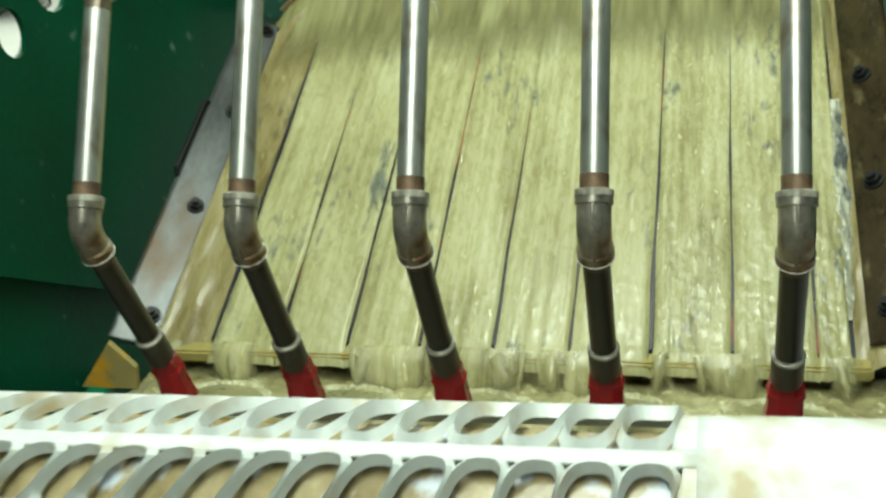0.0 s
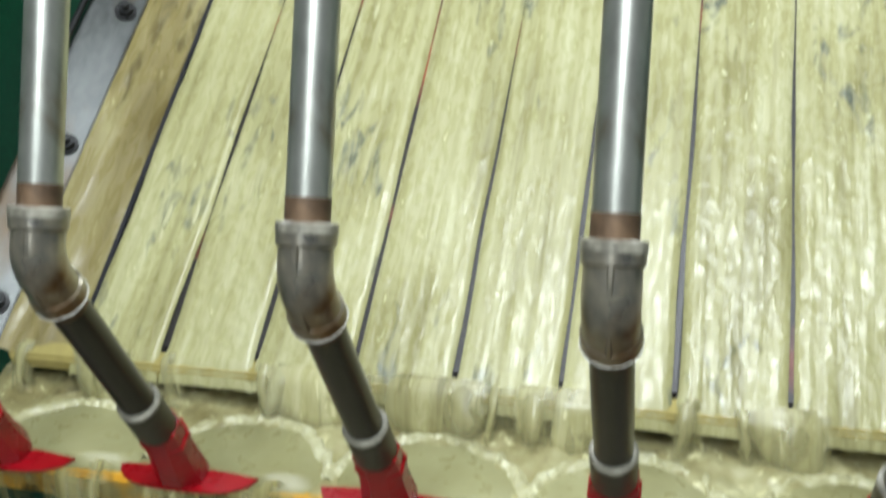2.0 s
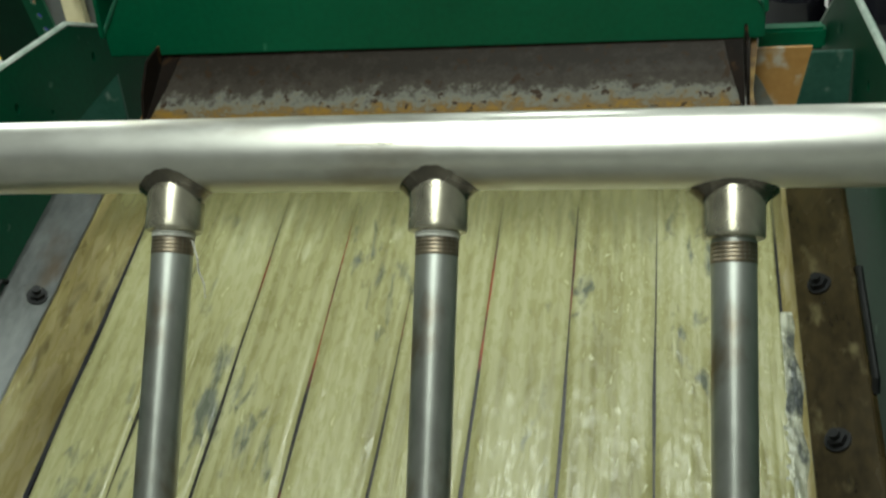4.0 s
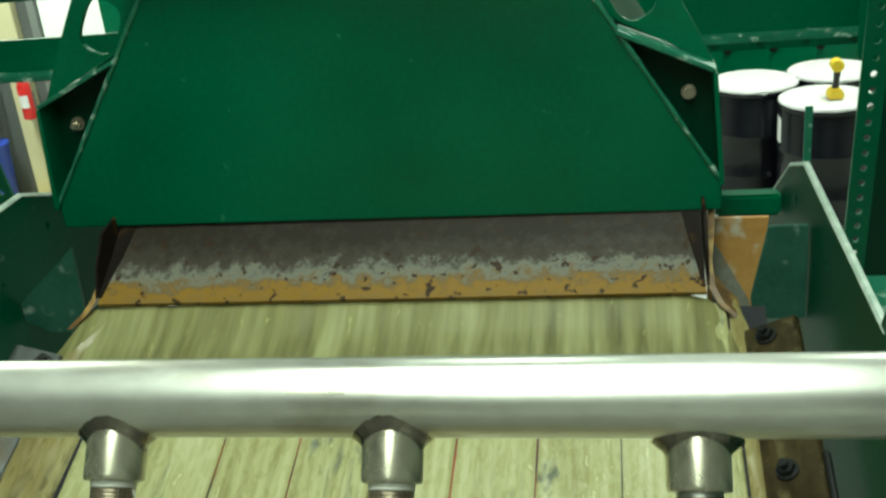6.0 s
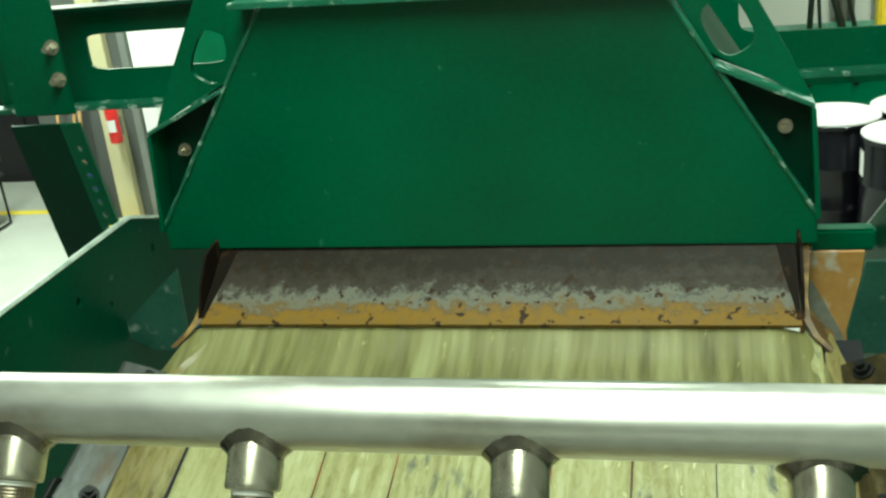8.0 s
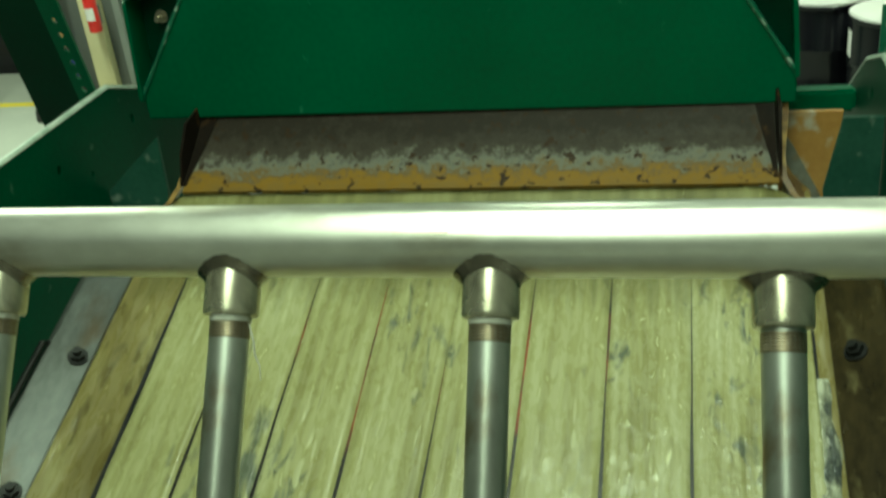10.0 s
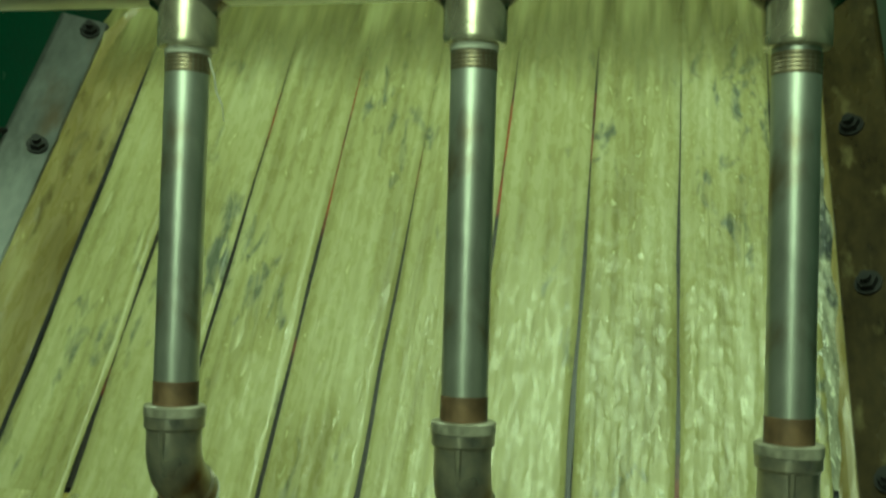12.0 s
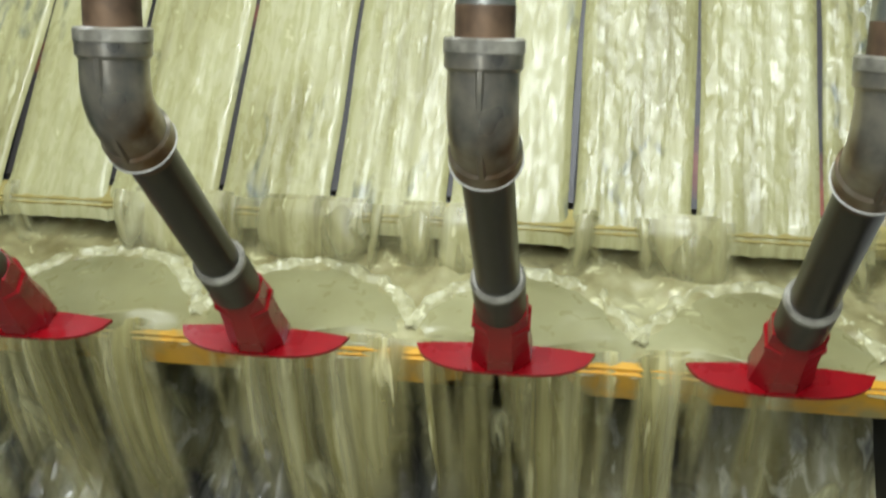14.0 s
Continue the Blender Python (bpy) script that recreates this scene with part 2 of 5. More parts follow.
# darker than the other slurry: shade of hood and header, fading out downhill
FEED_SHADED = flow_mat("feed_sheet", (0.11, 0.10, 0.032), (0.22, 0.205, 0.08), (0.36, 0.35, 0.165), streak=(48, 3, 0), mottle=(14, 3, 0), blot=(30, 8, 0), foam=0.70, spread=0.20, rough=(0.3, 0.55), bump=0.35, fade=(0.86, 1.17))
FLECK = flow_mat("slurry_fleck", (0.28, 0.26, 0.115), (0.44, 0.42, 0.22), (0.56, 0.55, 0.33), foam=0.64, rough=(0.32, 0.5), bump=0.25)
SLURRY_THIN = flow_mat("thin_slurry_film", (0.11, 0.082, 0.026), (0.25, 0.205, 0.082), (0.40, 0.36, 0.18), (0.04, 0.03, 0.016), streak=(46, 4, 0), foam=0.69, blot=(30, 7, 0), blot_at=0.345, spread=0.2, rough=(0.14, 0.42), bump=0.5)
FOAM = flow_mat("slurry_foam", (0.34, 0.315, 0.16), (0.46, 0.44, 0.25), (0.58, 0.57, 0.38), streak=(50, 50, 30), mottle=(26, 26, 20), blot=(44, 44, 40), rough=(0.22, 0.42), bump=0.3, foam=0.60)
FAN = flow_mat("spray_sheet", (0.22, 0.20, 0.08), (0.30, 0.285, 0.135), (0.40, 0.385, 0.205), streak=(14, 14, 4), mottle=(7, 6, 2), blot=(18, 18, 6), rough=(0.26, 0.42), bump=0.15, foam=0.72, spread=0.24)
FALL = flow_mat("falling_slurry", (0.11, 0.088, 0.026), (0.39, 0.35, 0.135), (0.64, 0.60, 0.32), streak=(80, 3, 0.8), mottle=(24, 4, 2), blot=(30, 8, 4), rough=(0.2, 0.45), bump=0.25, holes=(38, 5, 1.8), hole_at=(0.36, 0.62), foam=0.65, spread=0.16)
LIP_FALL = flow_mat("lip_fall", (0.20, 0.18, 0.07), (0.41, 0.385, 0.185), (0.56, 0.54, 0.32), streak=(70, 6, 2), mottle=(16, 5, 6), blot=(30, 9, 10), rough=(0.14, 0.42), bump=0.4, holes=(34, 6, 5), hole_at=(0.28, 0.46), foam=0.65, spread=0.20)
STRAND = flow_mat("slurry_strand", (0.24, 0.21, 0.09), (0.40, 0.375, 0.19), (0.54, 0.52, 0.30), streak=(50, 3, 4), mottle=(14, 3, 9), blot=(24, 6, 12), rough=(0.2, 0.4), bump=0.25, holes=(50, 5, 8), hole_at=(0.40, 0.64), spread=0.22)
POOL = flow_mat("churned_slurry", (0.16, 0.13, 0.045), (0.33, 0.30, 0.14), (0.50, 0.48, 0.27), (0.10, 0.075, 0.03), streak=(34, 30, 8), mottle=(14, 12, 4), blot=(24, 24, 6), zone=(7, 7, 0), blot_at=0.35, rough=(0.28, 0.5), bump=0.45, foam=0.63, spread=0.2)
CHUTE = mat("orange_scaled_steel", (0.60, 0.34, 0.11), (0.42, 0.20, 0.05), rough=0.45, scale=14, bump=0.3, spots=(0.62, 0.58, 0.48), spot_scale=22, spot_at=0.62)
NOSE = mat("filmed_urethane", (0.46, 0.38, 0.13), (0.30, 0.25, 0.09), rough=0.2, scale=12, bump=0.3)
YELLOW = mat("yellow_urethane", (0.74, 0.40, 0.030), (0.55, 0.27, 0.02), rough=0.26, scale=18, bump=0.25, spots=(0.36, 0.29, 0.11), spot_scale=13, spot_at=0.51, spot_width=0.06)
SEAM = mat("seam_strip", (0.025, 0.020, 0.018), (0.012, 0.010, 0.010), rough=0.35, scale=7, bump=0.2, spots=(0.30, 0.050, 0.015), spot_scale=4.6, spot_at=0.62, spot_width=0.04)
LOWER_WATER = flow_mat("broken_slurry", (0.12, 0.10, 0.045), (0.34, 0.31, 0.16), (0.58, 0.56, 0.40), (0.012, 0.016, 0.034), streak=(40, 6, 0), mottle=(16, 8, 0), blot=(14, 8, 0), zone=(6, 4, 0), blot_at=0.245, rough=(0.10, 0.3), bump=0.9, foam=0.60)
SPLASH = flow_mat("glittering_splash", (0.14, 0.145, 0.115), (0.32, 0.32, 0.23), (0.58, 0.58, 0.46), (0.03, 0.038, 0.05), streak=(110, 16, 0), mottle=(60, 18, 0), blot=(60, 22, 0), zone=(16, 8, 0), blot_at=0.29, rough=(0.08, 0.34), bump=0.8, foam=0.60, spread=0.15)
NEAR_BLACK = mat("tarry_rubber", (0.016, 0.010, 0.007), (0.006, 0.005, 0.004), rough=0.5, spec=0.08, scale=16, bump=0.4, spots=(0.09, 0.045, 0.015), spot_scale=20, spot_at=0.64)
SCALE = mat("pale_lime_scale", (0.34, 0.34, 0.29), (0.16, 0.15, 0.12), rough=0.45, scale=24, bump=0.4, spots=(0.30, 0.17, 0.05), spot_scale=30, spot_at=0.62)
WING = mat("scuffed_teal_green_paint", (0.035, 0.115, 0.082), (0.010, 0.060, 0.040), rough=0.4, scale=14, bump=0.2, contrast=0.2, spots=(0.20, 0.26, 0.22), spot_scale=26, spot_at=0.66, spot_width=0.06)
DARK_PANEL = mat("wet_dark_panel", (0.030, 0.030, 0.034), (0.010, 0.010, 0.014), spec=0.3, rough=0.42, scale=14, bump=0.4)
RAIL = mat("steel_strip", (0.15, 0.157, 0.153), (0.055, 0.058, 0.055), rough=0.24, rough2=0.42, metal=0.6, scale=9, stretch=(1, 0.4, 1), bump=0.12, contrast=0.2, spots=(0.075, 0.047, 0.022), spot_scale=11, spot_at=0.58, spot_width=0.08)
# wet, slurry-stained steel, its brown deepened by the right side plate's shade
WET_SHADED_RAIL = mat("wet_stained_steel", (0.062, 0.044, 0.017), (0.018, 0.013, 0.006), rough=0.22, metal=0.1, scale=16, stretch=(1, 0.5, 1), bump=0.4, contrast=0.16, spots=(0.15, 0.125, 0.06), spot_scale=38, spot_at=0.70, spot_width=0.10)
BOLT = mat("black_bolt", (0.02, 0.02, 0.02), (0.01, 0.01, 0.01), rough=0.4, metal=0.5, scale=30, bump=0.2)
BOLT_STEEL = mat("zinc_bolt", (0.74, 0.69, 0.58), (0.40, 0.34, 0.25), rough=0.28, metal=0.85, scale=30, bump=0.2)
RUSTY_SHADED_PLATE = stained_shaded_plate()
SKIRT = mat("rust_stained_rubber", (0.20, 0.105, 0.032), (0.055, 0.032, 0.016), rough=0.36, scale=14, bump=0.35, contrast=0.18, spots=(0.42, 0.26, 0.08), spot_scale=16, spot_at=0.57)
WHITE = mat("white_enamel", (0.58, 0.62, 0.595), (0.45, 0.48, 0.45), rough=0.4, scale=12, bump=0.15, contrast=0.2, spots=(0.34, 0.28, 0.15), spot_scale=22, spot_at=0.64, spot_width=0.1)
DOOR_WHITE = mat("white_door_paint", (0.85, 0.85, 0.83), (0.78, 0.78, 0.75), rough=0.4, scale=4, bump=0.05)
CONCRETE = mat("concrete_floor", (0.46, 0.46, 0.42), (0.34, 0.34, 0.31), rough=0.6, scale=3, fine=40, bump=0.15)
WALL = mat("painted_wall", (0.60, 0.60, 0.55), (0.50, 0.50, 0.45), rough=0.7, scale=2, bump=0.05)
DARK_CEILING = mat("dark_ceiling", (0.10, 0.105, 0.10), (0.06, 0.065, 0.06), rough=0.8, scale=2, bump=0.05)
CREAM = mat("cream_paint", (0.60, 0.54, 0.34), (0.48, 0.42, 0.26), rough=0.55, scale=4, bump=0.08)
GREY = mat("grey_paint", (0.20, 0.21, 0.20), (0.14, 0.15, 0.14), rough=0.5, scale=5, bump=0.1)
BLACK_DRUM = mat("black_drum_paint", (0.009, 0.009, 0.013), (0.005, 0.005, 0.008), rough=0.16, rough2=0.24, scale=6, bump=0.04, spec=0.35)
LID = mat("white_drum_lid", (0.75, 0.72, 0.74), (0.62, 0.60, 0.60), rough=0.4, scale=7, bump=0.08)
FLOOR_YELLOW = mat("yellow_floor_paint", (0.75, 0.58, 0.06), (0.60, 0.45, 0.05), rough=0.6, scale=8, bump=0.15)
TOOL_YELLOW = mat("yellow_tool_shell", (0.80, 0.55, 0.03), rough=0.4, scale=20, bump=0.05)
TOOL_BLACK = mat("black_tool_grip", (0.03, 0.03, 0.03), rough=0.5, scale=20, bump=0.1)
WOOD = mat("wooden_handle", (0.42, 0.25, 0.10), (0.30, 0.17, 0.06), rough=0.5, scale=10, stretch=(1, 1, 0.1), bump=0.1)
BLUE = mat("blue_plastic", (0.02, 0.05, 0.35), rough=0.4, scale=10, bump=0.05)
EXT_RED = mat("red_enamel", (0.55, 0.02, 0.02), rough=0.25, scale=10, bump=0.03)
ORANGE = mat("orange_cabinet_paint", (0.70, 0.30, 0.03), rough=0.45, scale=6, bump=0.05)


# ---- mesh helpers ----
def smooth(bm, on=True):
    for f in bm.faces:
        f.smooth = on


def part(name, bm, material, parent=None, label="", flat=True):
    me = bpy.data.meshes.new(name)
    if not flat:
        smooth(bm)
    bm.normal_update()
    for e in bm.edges:
        if len(e.link_faces) == 2 and e.calc_face_angle(0.0) > 0.6:
            e.smooth = False
    bm.to_mesh(me)
    bm.free()
    me.materials.append(material)
    ob = new(name, me)
    ob.parent = parent
    if label:
        tagged(ob, label)
    return ob


def thing(name, at, label, category, group="", kind=""):
    ob = new(name)
    ob.matrix_basis = at if isinstance(at, Matrix) else Matrix.Translation(at)
    ob.empty_display_size = 0.05
    return tagged(ob, label, category, group, kind)


def box(x0, x1, y0, y1, z0, z1, bevel=0.0, bm=None):
    b = bmesh.new()
    bmesh.ops.create_cube(b, size=1)
    for v in b.verts:
        v.co = Vector(((x0, x1)[v.co.x > 0], (y0, y1)[v.co.y > 0], (z0, z1)[v.co.z > 0]))
    if bevel:
        bmesh.ops.bevel(b, geom=b.edges[:], offset=bevel, segments=2, affect="EDGES")
    return join(bm, b)


def join(bm, b):
    if bm is None:
        return b
    me = bpy.data.meshes.new("tmp")
    b.to_mesh(me)
    b.free()
    bm.from_mesh(me)
    bpy.data.meshes.remove(me)
    return bm


def sweep(pts, radii, n=20, bm=None, ends=True, lobes=0):
    """Rings of the given radii along the points, joined into a tube."""
    bm = bm or bmesh.new()
    pts = [Vector(p) for p in pts]
    rings, ref = [], None
    for i, p in enumerate(pts):
        d = (pts[min(i + 1, len(pts) - 1)] - pts[max(i - 1, 0)]).normalized()
        if ref is None:
            ref = d.orthogonal().normalized() if abs(d.x) > 0.9 else Vector((1, 0, 0))
        a = (ref - d * ref.dot(d)).normalized()
        c = d.cross(a)
        r = radii[i] if isinstance(radii, (list, tuple)) else radii
        rings.append([bm.verts.new(p + (a * math.cos(t) + c * math.sin(t)) * r) for t in (2 * math.pi * k / n for k in range(n))])
    for r0, r1 in zip(rings, rings[1:]):
        for k in range(n):
            bm.faces.new((r0[k], r0[(k + 1) % n], r1[(k + 1) % n], r1[k])).smooth = n > 8
    if ends:
        bm.faces.new(rings[0][::-1])
        bm.faces.new(rings[-1])
    return bm


def prism(poly, axis, lo, hi, bevel=0.0, bm=None):
    """A plate: a polygon in the plane across an axis, between two places on it."""
    b = bmesh.new()

    def at(p, w):
        return {"x": (w, p[0], p[1]), "y": (p[0], w, p[1]), "z": (p[0], p[1], w)}[axis]
    lo_v = [b.verts.new(at(p, lo)) for p in poly]
    hi_v = [b.verts.new(at(p, hi)) for p in poly]
    n = len(poly)
    b.faces.new(lo_v)
    b.faces.new(hi_v[::-1])
    for k in range(n):
        b.faces.new((lo_v[k], hi_v[k], hi_v[(k + 1) % n], lo_v[(k + 1) % n]))
    bmesh.ops.recalc_face_normals(b, faces=b.faces[:])
    if bevel:
        bmesh.ops.bevel(b, geom=b.edges[:], offset=bevel, segments=2, affect="EDGES")
    return join(bm, b)


def fading(nu, nv, place, thin, bm=None):
    """A sheet that carries its thickness, from 1 down to 0, at each point."""
    bm = bm or bmesh.new()
    layer = bm.verts.layers.float.get("thin") or bm.verts.layers.float.new("thin")
    first = len(bm.verts)
    grid(nu, nv, place, bm)
    bm.verts.ensure_lookup_table()
    for i in range(nu + 1):
        for j in range(nv + 1):
            bm.verts[first + i * (nv + 1) + j][layer] = max(0.0, min(1.0, thin(i / nu, j / nv)))
    return bm


def grid(nu, nv, place, bm=None):
    bm = bm if bm is not None else bmesh.new()
    vs = [[bm.verts.new(place(i / nu, j / nv)) for j in range(nv + 1)] for i in range(nu + 1)]
    for i in range(nu):
        for j in range(nv):
            bm.faces.new((vs[i][j], vs[i + 1][j], vs[i + 1][j + 1], vs[i][j + 1])).smooth = True
    return bm


def holed_plate(outline, holes, axis, lo, hi):
    """A plate with round or long holes cut right through it."""
    b = bmesh.new()

    def at(p, w):
        return {"x": (w, p[0], p[1]), "y": (p[0], w, p[1]), "z": (p[0], p[1], w)}[axis]
    loops = [outline] + holes
    edges = []
    for loop in loops:
        vs = [b.verts.new(at(p, lo)) for p in loop]
        edges += [b.edges.new((vs[k], vs[(k + 1) % len(vs)])) for k in range(len(vs))]
    bmesh.ops.triangle_fill(b, use_beauty=True, use_dissolve=False, edges=edges)
    ext = bmesh.ops.extrude_face_region(b, geom=b.faces[:])
    off = Vector(at((0, 0), hi)) - Vector(at((0, 0), lo))
    bmesh.ops.translate(b, verts=[v for v in ext["geom"] if isinstance(v, bmesh.types.BMVert)], vec=off)
    bmesh.ops.recalc_face_normals(b, faces=b.faces[:])
    return b


def oval(cx, cy, rx, ry, n=16, turn=0.0, power=2.0):
    out = []
    for k in range(n):
        t = 2 * math.pi * k / n
        u = math.copysign(abs(math.cos(t)) ** (2 / power), math.cos(t)) * rx
        v = math.copysign(abs(math.sin(t)) ** (2 / power), math.sin(t)) * ry
        out.append((cx + u * math.cos(turn) - v * math.sin(turn), cy + u * math.sin(turn) + v * math.cos(turn)))
    return out


def bolt(name, at, turn, parent, material=None, r=0.012, h=0.010, washer=True):
    bm = sweep([(0, 0, 0), (0, 0, h)], r, n=6)
    if washer:
        sweep([(0, 0, -0.001), (0, 0, 0.003)], r * 1.35, n=16, bm=bm)
    sweep([(0, 0, h), (0, 0, h * 1.7)], r * 0.55, n=10, bm=bm)
    ob = part(name, bm, material or BOLT, parent)
    ob.matrix_basis = Matrix.Translation(at) @ turn
    return ob


# ---- plan of the screen ----
SLOPE = 0.315
TILT = math.degrees(math.atan(SLOPE))
LIP_Y, LIP_Z = 0.27, 1.615
TOP_Y = 1.175
GROOVES = [-0.09 + 0.1245 * k for k in range(-5, 4)]
LEFT, RIGHT = GROOVES[0], 0.335
CENTRE = -0.245


def deck(y):
    return LIP_Z + SLOPE * (y - LIP_Y)


# ---- hall ----
FLOOR = -0.10


def room():
    part("floor", box(-9.2, 6.2, -6.2, 12.2, FLOOR - 0.2, FLOOR), CONCRETE)
    part("ceiling", box(-9.2, 6.2, -6.2, 12.2, 4.6, 4.75), DARK_CEILING)
    part("wall_west", box(-9.2, -9.0, -6.0, 12.0, FLOOR, 4.6), WALL)
    part("wall_east", box(6.0, 6.2, -6.0, 12.0, FLOOR, 4.6), WALL)
    part("wall_south", box(-9.2, 6.2, -6.2, -6.0, FLOOR, 4.6), WALL)
    part("wall_north", box(-9.2, 6.2, 9.0, 9.2, FLOOR, 4.6), WALL)
    for ob in [o for o in bpy.data.objects if o.name.split("_")[0] in ("floor", "ceiling", "wall")]:
        tagged(ob, kind="structure")
    line = part("floor_line", box(-9.0, -5.26, 7.44, 7.54, FLOOR, FLOOR + 0.004), FLOOR_YELLOW)
    tagged(line, "yellow painted line on grey concrete", "floor line", kind="structure")


room()

# ---- spray header and drop pipes ----
HEAD = Vector((0.0, 0.210, 2.312))
RIM = Vector((0.0, 0.0, 2.05))
UP = Vector((0.0, 0.172, 0.213)).normalized()
BEND = RIM - UP * 0.040
DOWN = (Vector((0.0, 0.048, 1.655)) - BEND).normalized()
PITCH = 0.22


def frame_of(origin, axis):
    """A pose whose z runs along the axis and whose x stays level."""
    z = Vector(axis).normalized()
    x = Vector((1, 0, 0))
    y = z.cross(x).normalized()
    m = Matrix((x, y, z)).transposed().to_4x4()
    m.translation = origin
    return m


def spray_header():
    t = thing("spray_header", (0, 0, 0), "brushed stainless spray header pipe across the screen", "pipe")
    x0, x1 = -0.96, 0.46
    n = 40
    pts = [(x0 + (x1 - x0) * k / n, HEAD.y, HEAD.z) for k in range(n + 1)]
    part("header_pipe", sweep(pts, 0.0302, n=40), MANIFOLD, t)
    for x in (x0, x1):
        part("end_cap", sweep([(x - 0.006, HEAD.y, HEAD.z), (x + 0.006, HEAD.y, HEAD.z)], 0.034, n=28), COLLAR, t)
    mark = sweep([(-0.075, HEAD.y - 0.0235, HEAD.z + 0.0187), (-0.03, HEAD.y - 0.0235, HEAD.z + 0.0187)], 0.0008, n=6)
    part("scratch", mark, COLLAR, t, "bright scratch on the pipe")
    return t


def elbow_mesh():
    bm = bmesh.new()
    pts, rad = [], []
    for d, r in ((0.044, 0.0180), (0.0415, 0.0225), (0.028, 0.0225), (0.026, 0.0205), (0.016, 0.0204)):
        pts.append(BEND + UP * d)
        rad.append(r)
    for k in range(1, 6):
        u = k / 6
        a = BEND + UP * 0.016 * (1 - u) ** 2 + DOWN * 0.016 * u ** 2
        pts.append(a)
        rad.append(0.0206)
    for d, r in ((0.016, 0.0204), (0.030, 0.0205), (0.032, 0.0224), (0.043, 0.0224), (0.0455, 0.0185)):
        pts.append(BEND + DOWN * d)
        rad.append(r)
    sweep(pts, rad, n=28, bm=bm)
    seam = []
    n_up, n_down = Vector((0, -UP.z, UP.y)), Vector((0, DOWN.z, -DOWN.y))
    for k in range(11):
        u = k / 10
        p = BEND + UP * 0.027 * (1 - u) ** 2 + DOWN * 0.033 * u ** 2
        seam.append(p + (n_up * (1 - u) + n_down * u).normalized() * 0.0206)
    sweep(seam, 0.0026, n=6, bm=bm)
    return bm


def weld_saddle():
    """The fillet that flares from the socket onto the round of the header."""
    across = UP.cross(Vector((1, 0, 0)))
    reach = (HEAD - RIM).length
    bm = bmesh.new()
    rings, n = [], 56
    for r, lift, bulge in ((0.0231, -0.0100, 0.0), (0.0236, -0.0075, 0.0), (0.0247, -0.0048, 0.0006), (0.0264, -0.0030, 0.0012), (0.0286, -0.0014, 0.0010), (0.0310, 0.0000, 0.0004), (0.0330, 0.0016, 0.0)):
        ring = []
        for k in range(n):
            a = 2 * math.pi * k / n
            side = min(0.0290, r * abs(math.sin(a)) * 0.93)
            d = reach - math.sqrt(0.0302 ** 2 - side ** 2) + lift - bulge * (0.6 + 0.4 * math.cos(a * 17))
            ring.append(bm.verts.new(RIM + UP * d + Vector((math.cos(a) * r, 0, 0)) + across * math.copysign(side, math.sin(a))))
        rings.append(ring)
    for r0, r1 in zip(rings, rings[1:]):
        for k in range(n):
            bm.faces.new((r0[k], r0[(k + 1) % n], r1[(k + 1) % n], r1[k]))
    bmesh.ops.recalc_face_normals(bm, faces=bm.faces[:])
    return bm


